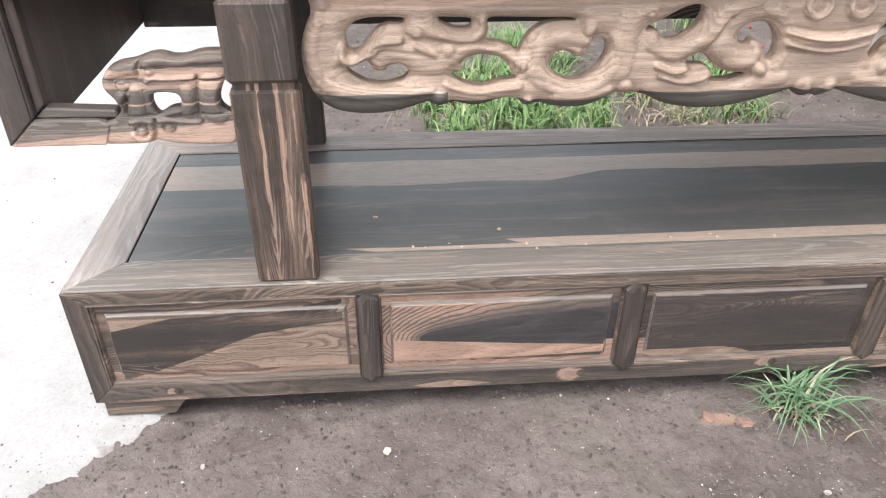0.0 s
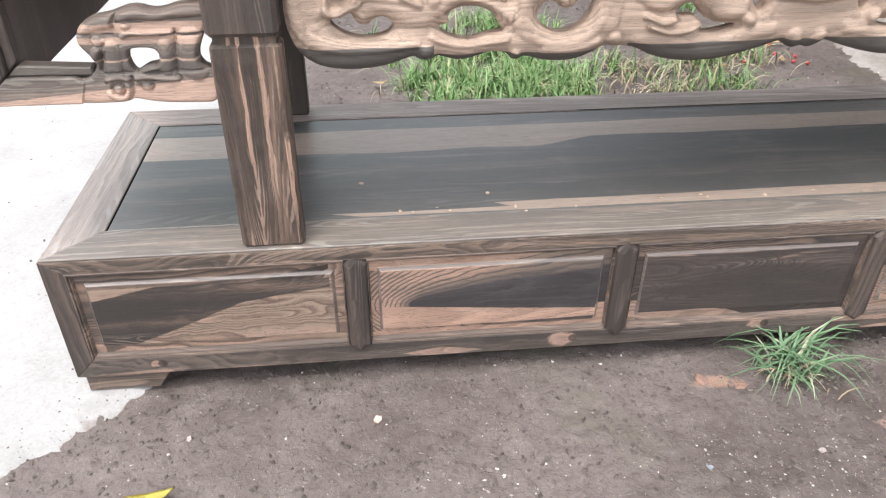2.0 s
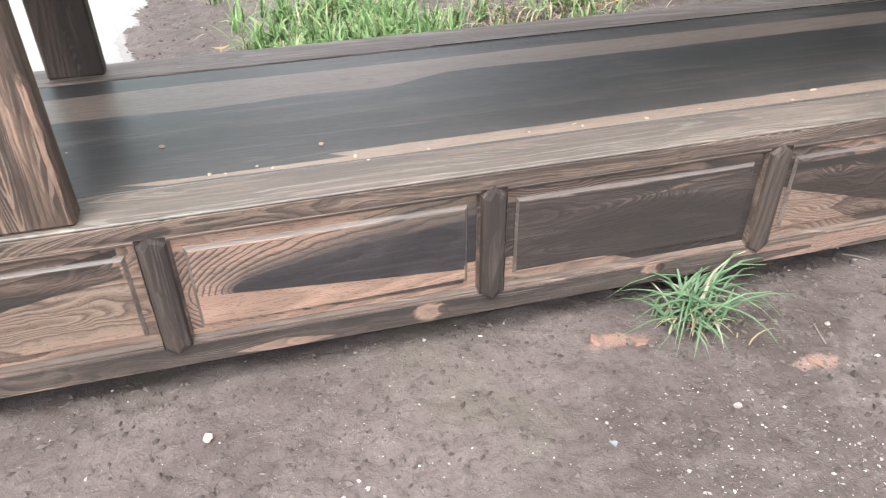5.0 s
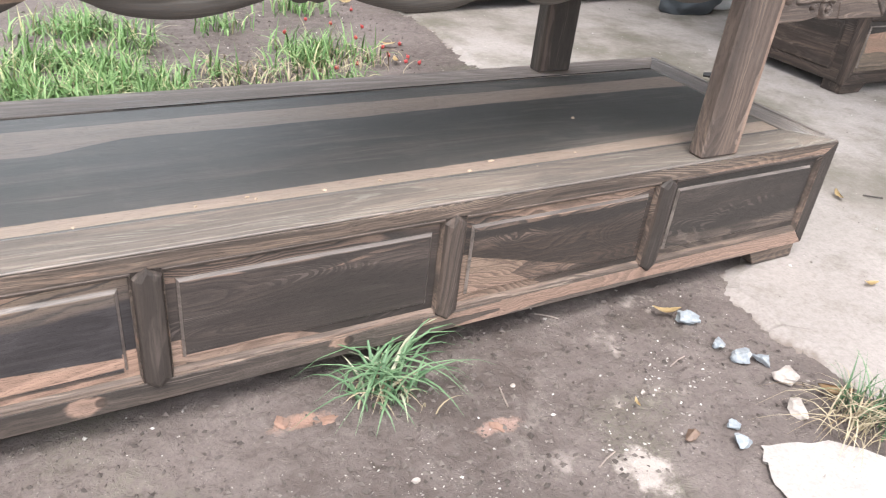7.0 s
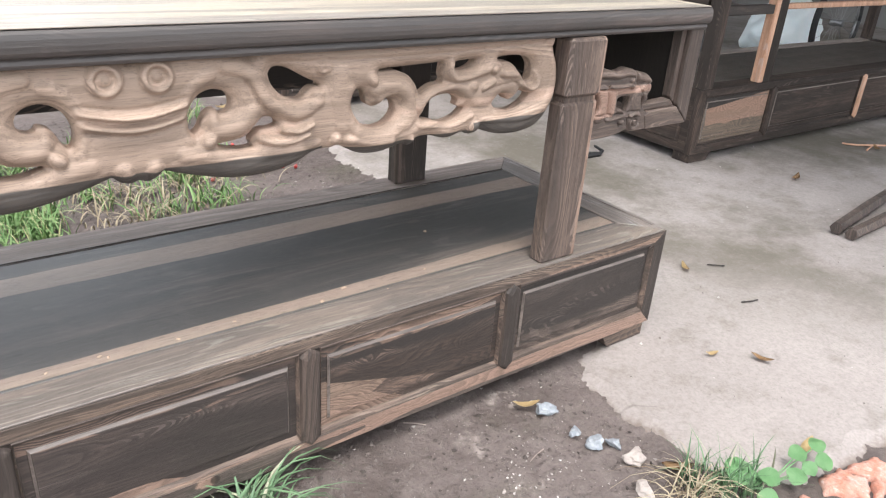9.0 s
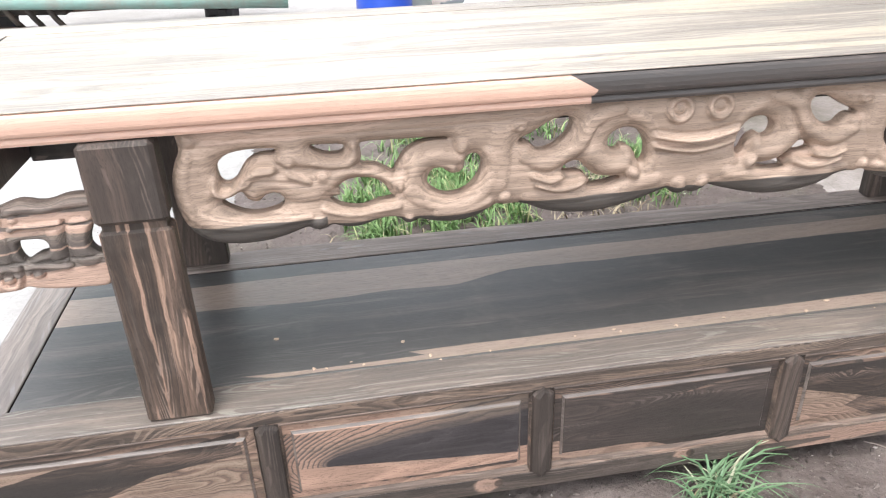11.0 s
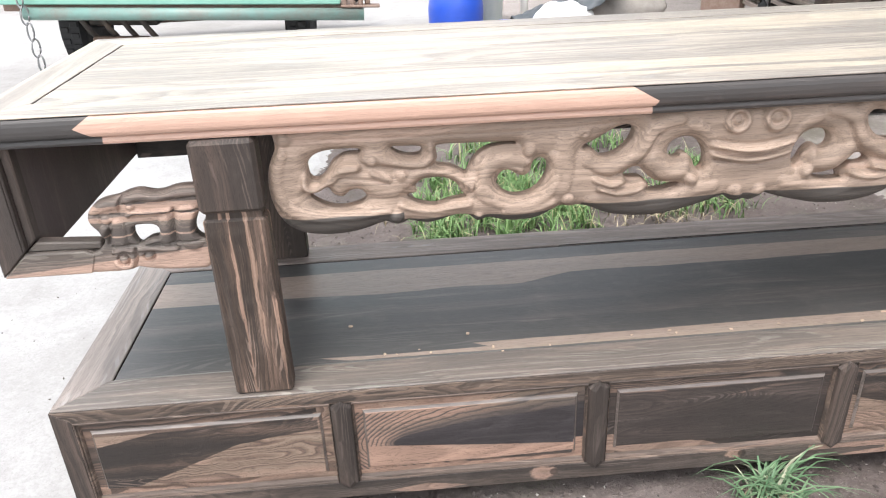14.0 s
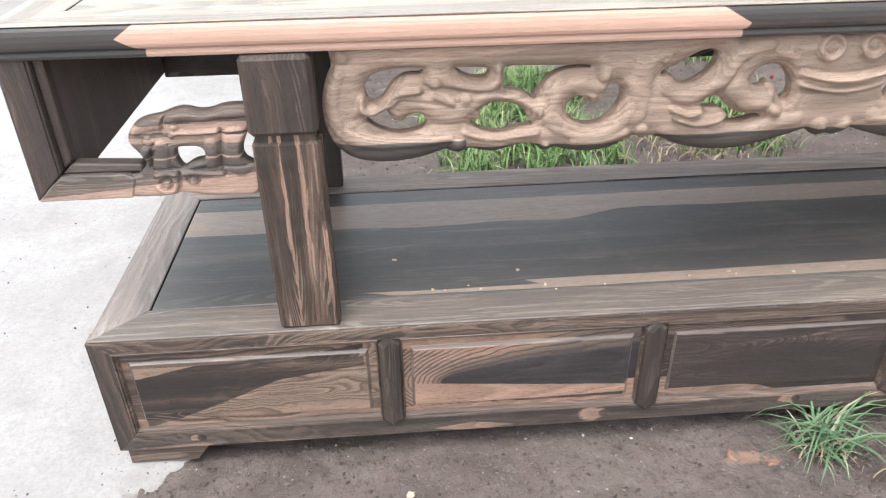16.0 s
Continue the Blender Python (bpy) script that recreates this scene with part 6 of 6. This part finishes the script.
M["white plastic"] = plain("dirty_white_plastic", (0.74, 0.79, 0.79), 0.5, vary=0.25, grain=6, second=(0.58, 0.70, 0.74))
M["black sheet"] = plain("grey_black_sheet", (0.075, 0.085, 0.095), 0.5, vary=0.3, grain=10)
M["sack white"] = plain("white_sack", (0.70, 0.70, 0.70), 0.8, vary=0.15, grain=14)
M["sack grey"] = plain("grey_sack", (0.38, 0.35, 0.32), 0.85, vary=0.25, grain=14)
M["plaster"] = plain("white_plaster", (0.80, 0.79, 0.77), 0.85, vary=0.08, grain=2, second=(0.66, 0.64, 0.60))
M["red cloth"] = plain("dark_red_cloth", (0.16, 0.035, 0.035), 0.85, vary=0.3, grain=30)

cart = thing("cart", "low teal steel cart with rusty hinges parked in the yard", "cart", at=(0.0, 3.4, 0.011))
cart.matrix_basis = pose(0.0, 3.4, 0.011, 0, 2.8, 0)
part("pipe", tube([(-1.42, 0, 0.355), (-0.5, 0, 0.352), (0.43, 0, 0.350)], 0.034, 14), M["pipe"], cart, "worn teal round pipe", smooth=True)
part("side_board", box(-1.55, 0.29, 0.01, 0.05, 0.446, 1.05, 0.008), M["teal"], cart)
part("lower_lip", box(-1.55, 0.30, 0.0, 0.06, 0.402, 0.442, 0.006), M["teal"], cart)
part("bed", box(-1.55, 0.40, 0.05, 1.6, 0.36, 0.40, 0.006), M["rust"], cart)
for x in (0.31, 0.355, 0.40):
    part("hinge_bar", box(x, x + 0.025, 0.0, 0.05, 0.35, 1.0, 0.005), M["rust"], cart)
part("end_plate", box(0.302, 0.52, -0.02, 0.06, 0.388, 0.400, 0.004), M["rust"], cart)
part("end_post", box(0.435, 0.465, 0.02, 0.06, 0.401, 1.0, 0.005), M["rust"], cart)
for k, (x, y) in enumerate(((0.52, 0.03), (0.57, 0.06))):
    part("hose", tube([(x - 0.14, y, 0.42), (x - 0.02, y, 0.50), (x + 0.04, y, 0.66), (x + 0.08, y, 0.95)], 0.013, 8), M["teal"] if k else M["rubber"], cart, smooth=True)
for x in (-1.30, 0.02):
    wheel = part("wheel", lathe([(0.10, -0.06), (0.25, -0.075), (0.29, -0.055), (0.295, 0.055), (0.25, 0.075), (0.10, 0.06)], 28), M["rubber"], cart, "black rubber tyre")
    wheel.matrix_basis = pose(x, 0.55, 0.288 if x > 0 else 0.222, 0, 90, 0)
    blk = None
    for i in range(28):
        for s in (-0.028, 0.028):
            b2 = box(-0.016, 0.016, s - 0.022, s + 0.022, 0.286, 0.303, 0.003)
            bmesh.ops.rotate(b2, verts=b2.verts[:], cent=(0, 0, 0), matrix=Euler((0, radians(360 / 28 * (i + (0.5 if s > 0 else 0))), 0)).to_matrix())
            blk = merge(blk, b2)
    tread = part("tread", blk, M["rubber"], wheel)
    tread.matrix_basis = pose(0, 0, 0, 90, 0, 0)
part("axle", tube([(-1.3, 0.55, 0.222), (0.02, 0.55, 0.288)], 0.03, 8), M["rust"], cart)
# Near-black steel with brown blotches, for the parts under the bed.
M["dark steel"] = plain("blotched_black_steel", (0.045, 0.040, 0.036), 0.7, vary=0.5, grain=14, second=(0.13, 0.10, 0.08))
part("underframe", box(-1.20, -0.80, 0.30, 0.50, 0.24, 0.359, 0.01), M["dark steel"], cart, "near-black frame under the bed")
for x in (-1.18, -1.06, -0.95, -0.84):
    part("brace", tube([(x - 0.04, 0.16, 0.355), (x, 0.22, 0.24), (x + 0.05, 0.30, 0.13)], 0.016, 6), M["dark steel"], cart, smooth=True)
part("spring", box(-1.16, -0.84, 0.20, 0.26, 0.15, 0.19, 0.008), M["rust"], cart)

# chain that hangs from the cart
chain = thing("chain", "galvanised steel chain hanging from the cart", "chain", at=(-1.39, 3.36, -0.04))
for i in range(6):
    ring = [(0.021 * math.cos(a), 0, 0.050 * math.sin(a)) for a in [2 * math.pi * j / 14 for j in range(14)]]
    b = tube(ring + ring[:1], 0.0055, 6)
    ob = part("link", b, M["steel"], chain, smooth=True)
    ob.matrix_basis = pose(0.006 * i, 0.0, 0.56 - 0.088 * i, 0, 6, 55 * (i % 2) - 20)

tub = thing("tub", "blue plastic cut-off tub standing in the yard", "tub", at=(1.07, 4.6, 0.003))
part("body", lathe([(0.19, 0.0), (0.20, 0.04), (0.20, 0.17), (0.172, 0.34), (0.166, 0.34), (0.19, 0.17), (0.18, 0.02)], 28), M["blue"], tub, smooth=True)
part("handle", tube([(0.16, 0.0, 0.25), (0.22, 0.02, 0.26), (0.27, 0.03, 0.28)], 0.011, 6), M["black sheet"], tub)
lid = new("plastic_cover", mesh("plastic_cover", lathe([(0.16, 0.0), (0.17, 0.03), (0.15, 0.05), (0.06, 0.06)], 24), M["blue"], True))
lid.matrix_basis = pose(1.33, 3.85, 0.10, 8, 0, 0)
tagged(lid, "round blue plastic cover lying by white sacks", "plastic cover")
drum = thing("bucket", "dirty white plastic paint bucket full of bottles", "bucket", at=(1.32, 4.9, 0.003))
part("body", lathe([(0.13, 0.0), (0.148, 0.40), (0.162, 0.40), (0.162, 0.435), (0.145, 0.435), (0.12, 0.02)], 28), M["white plastic"], drum, smooth=True)
for x, y, m in ((-0.08, 0.0, "red cloth"), (0.03, -0.04, "black sheet"), (0.10, 0.03, "black sheet"), (-0.02, 0.06, "blue")):
    part("bottle", lathe([(0.035, 0.34), (0.038, 0.50), (0.02, 0.54), (0.018, 0.58)], 12, (x, y, 0)), M[m], drum, smooth=True)
pole = thing("pole", "steel pole with worn red and white paint", "pole", at=(1.63, 4.95, 0.003))
part("lower", tube([(0, 0, 0), (0, 0, 0.40)], 0.030, 10), M["plaster"], pole, smooth=True)
part("upper", tube([(0, 0, 0.40), (0, 0, 2.4)], 0.030, 10), M["rust"], pole, smooth=True)
for name, at, size, m, seed, words in (("sack", (1.71, 3.95), (0.20, 0.14, 0.14), "sack white", 71, "full white woven sack lying on concrete"), ("sack", (2.16, 4.25), (0.32, 0.18, 0.15), "sack grey", 72, "grey dusty sack lying on concrete"),
                                       ("sack", (2.2, 4.9), (0.30, 0.2, 0.16), "sack white", 73, "full white woven sack lying on concrete")):
    b = bmesh.new()
    bmesh.ops.create_icosphere(b, subdivisions=4, radius=1)
    for v in b.verts:
        d = 1 + 0.10 * noise.noise(v.co * 2.5 + Vector((seed, 0, 0))) + 0.04 * noise.noise(v.co * 9)
        v.co = Vector((math.copysign(abs(v.co.x) ** 0.8, v.co.x) * size[0] * d, math.copysign(abs(v.co.y) ** 0.8, v.co.y) * size[1] * d, max(-0.92, v.co.z) * size[2] * d))
    ob = new(name, mesh(name, b, M[m], True))
    ob.matrix_basis = pose(at[0], at[1], 0.003 + 0.9 * size[2])
    tagged(ob, words, "sack", "sacks")
b = bmesh.new()
bmesh.ops.create_grid(b, x_segments=36, y_segments=20, size=1)
for v in b.verts:
    x, y = v.co.x, v.co.y
    v.co = Vector((0.36 * x, 0.20 * y, 0.16 + 0.13 * x - 0.10 * y * y + 0.06 * noise.noise(Vector((2.2 * x, 2 * y, 4))) + 0.02 * noise.noise(Vector((8 * x, 7 * y, 1)))))
bmesh.ops.solidify(b, geom=b.faces[:], thickness=0.004)
sheet = new("rubber_sheet", mesh("rubber_sheet", b, M["black sheet"], True))
sheet.matrix_basis = pose(1.75, 4.06, 0.135, 0, 0, 8)
tagged(sheet, "crumpled grey-black rubber sheet thrown over sacks", "sheet")
for i in range(9):
    ob = new("plank", mesh("plank", box(-0.55, 0.55, -0.035, 0.035, -0.011, 0.011, 0.002), M["frame x"] if i % 3 else M["frame back"]))
    ob.matrix_basis = pose(2.92 + 0.03 * (i % 2), 3.60 + 0.045 * (i % 4), 0.20 + 0.035 * (i // 2), 4 * (i % 3), 18 + 2 * (i % 3), -38 + 5 * (i % 4))
    tagged(ob, "rough sawn plank in a leaning timber pile", "plank", "planks")
for x, y in ((2.68, 3.75), (3.16, 3.50)):
    ob = new("timber_block", mesh("timber_block", box(-0.06, 0.06, -0.12, 0.12, 0.0, 0.14 if x > 2.9 else 0.30, 0.006), M["rust"]))
    ob.matrix_basis = pose(x, y, 0.003, 0, 0, 50)
    tagged(ob, "rough timber block under the planks", "block", "timber blocks")

# bicycle wheels and sheeting seen beyond the second cabinet
wheel = thing("bicycle_wheel", "old bicycle wheel leaning behind the cabinet", "wheel", "bicycle wheels", at=(5.86, 1.55, 0.335), turn=4)
ring = [(0.315 * math.cos(a), 0.0, 0.315 * math.sin(a)) for a in [2 * math.pi * j / 40 for j in range(41)]]
part("tyre", tube(ring, 0.020, 8), M["rubber"], wheel, smooth=True)
ring = [(0.290 * math.cos(a), 0.0, 0.290 * math.sin(a)) for a in [2 * math.pi * j / 40 for j in range(41)]]
part("rim", tube(ring, 0.009, 6), M["steel"], wheel, smooth=True)
part("hub", tube([(0, -0.04, 0), (0, 0.04, 0)], 0.02, 10), M["steel"], wheel)
for i in range(20):
    a = 2 * math.pi * i / 20
    part("spoke", tube([(0, 0.02 * (-1) ** i, 0), (0.288 * math.cos(a), 0, 0.288 * math.sin(a))], 0.0013, 4), M["steel"], wheel)
second_wheel = copy_thing(wheel, pose(2.44, 2.72, 0.338, 0, 0, 62))
tagged(second_wheel, "old bicycle wheel leaning behind the carved sideboard", "wheel", "bicycle wheels")
for x, y, s, m, words in ((5.10, 2.05, 0.15, "black sheet", "small black plastic heap"), (6.15, 2.05, 0.27, "white plastic", "crumpled pale blue plastic sheeting in a heap"), (4.0, 2.0, 0.16, "sack white", "small white plastic bag heap"), (3.75, 1.9, 0.12, "black sheet", "small black plastic heap")):
    b = bmesh.new()
    bmesh.ops.create_icosphere(b, subdivisions=4, radius=1)
    for v in b.verts:
        d = 1 + 0.22 * noise.noise(v.co * 2.1 + Vector((x, y, 0))) + 0.12 * abs(noise.noise(v.co * 6)) + 0.05 * abs(noise.noise(v.co * 15))
        v.co = Vector((v.co.x * s * 1.5, v.co.y * s * 0.6, max(-0.7, v.co.z) * s * 0.85)) * d
    ob = new("plastic_sheeting", mesh("plastic_sheeting", b, M[m], True))
    ob.matrix_basis = pose(x, y, s * 0.58)
    tagged(ob, words, "plastic sheeting", "plastic sheeting")
cloth = new("red_box", mesh("red_box", box(3.05, 3.62, 2.30, 2.52, 0.284, 0.49, 0.02, 2), M["red cloth"]))
tagged(cloth, "dark red cloth-covered box on the sideboard base", "box")

# ---- walls that close the yard, and an unseen roof added for shade ----
def wall(name, x0, x1, y0, y1, z1, label, material="plaster"):
    return tagged(part(name, box(x0, x1, y0, y1, 0.0, z1, 0.0), M[material]), label, "wall", kind="structure")


M["grey plaster"] = plain("dark_grey_plaster", (0.20, 0.195, 0.19), 0.9, vary=0.35, grain=2.5, second=(0.11, 0.10, 0.095))
wall("wall_north", -9.0, 9.2, 8.0, 8.2, 3.4, "bright white plastered yard wall")
# dark grey wall, added to carry the roof
wall("wall_east", 9.0, 9.2, -2.5, 7.998, 3.4, "dark grey plastered wall added to carry the roof", "grey plaster")
# Roof out of view, placed to shade the cabinet and the east concrete.
M["roof"] = plain("grey_roof_sheet", (0.30, 0.31, 0.32), 0.6, vary=0.2, grain=4)
b = bmesh.new()
cols = 90
rows = [[b.verts.new((2.70 + 6.30 * i / cols, y, 3.38 - 0.7 * (1 - i / cols) + 0.018 * math.sin(i * 1.4))) for i in range(cols + 1)] for y in (-1.8, 8.0)]
for i in range(cols):
    b.faces.new((rows[0][i], rows[0][i + 1], rows[1][i + 1], rows[1][i]))
bmesh.ops.solidify(b, geom=b.faces[:], thickness=0.01)
tagged(part("roof", b, M["roof"]), "unseen corrugated grey roof added to shade the east side", "roof", kind="structure")
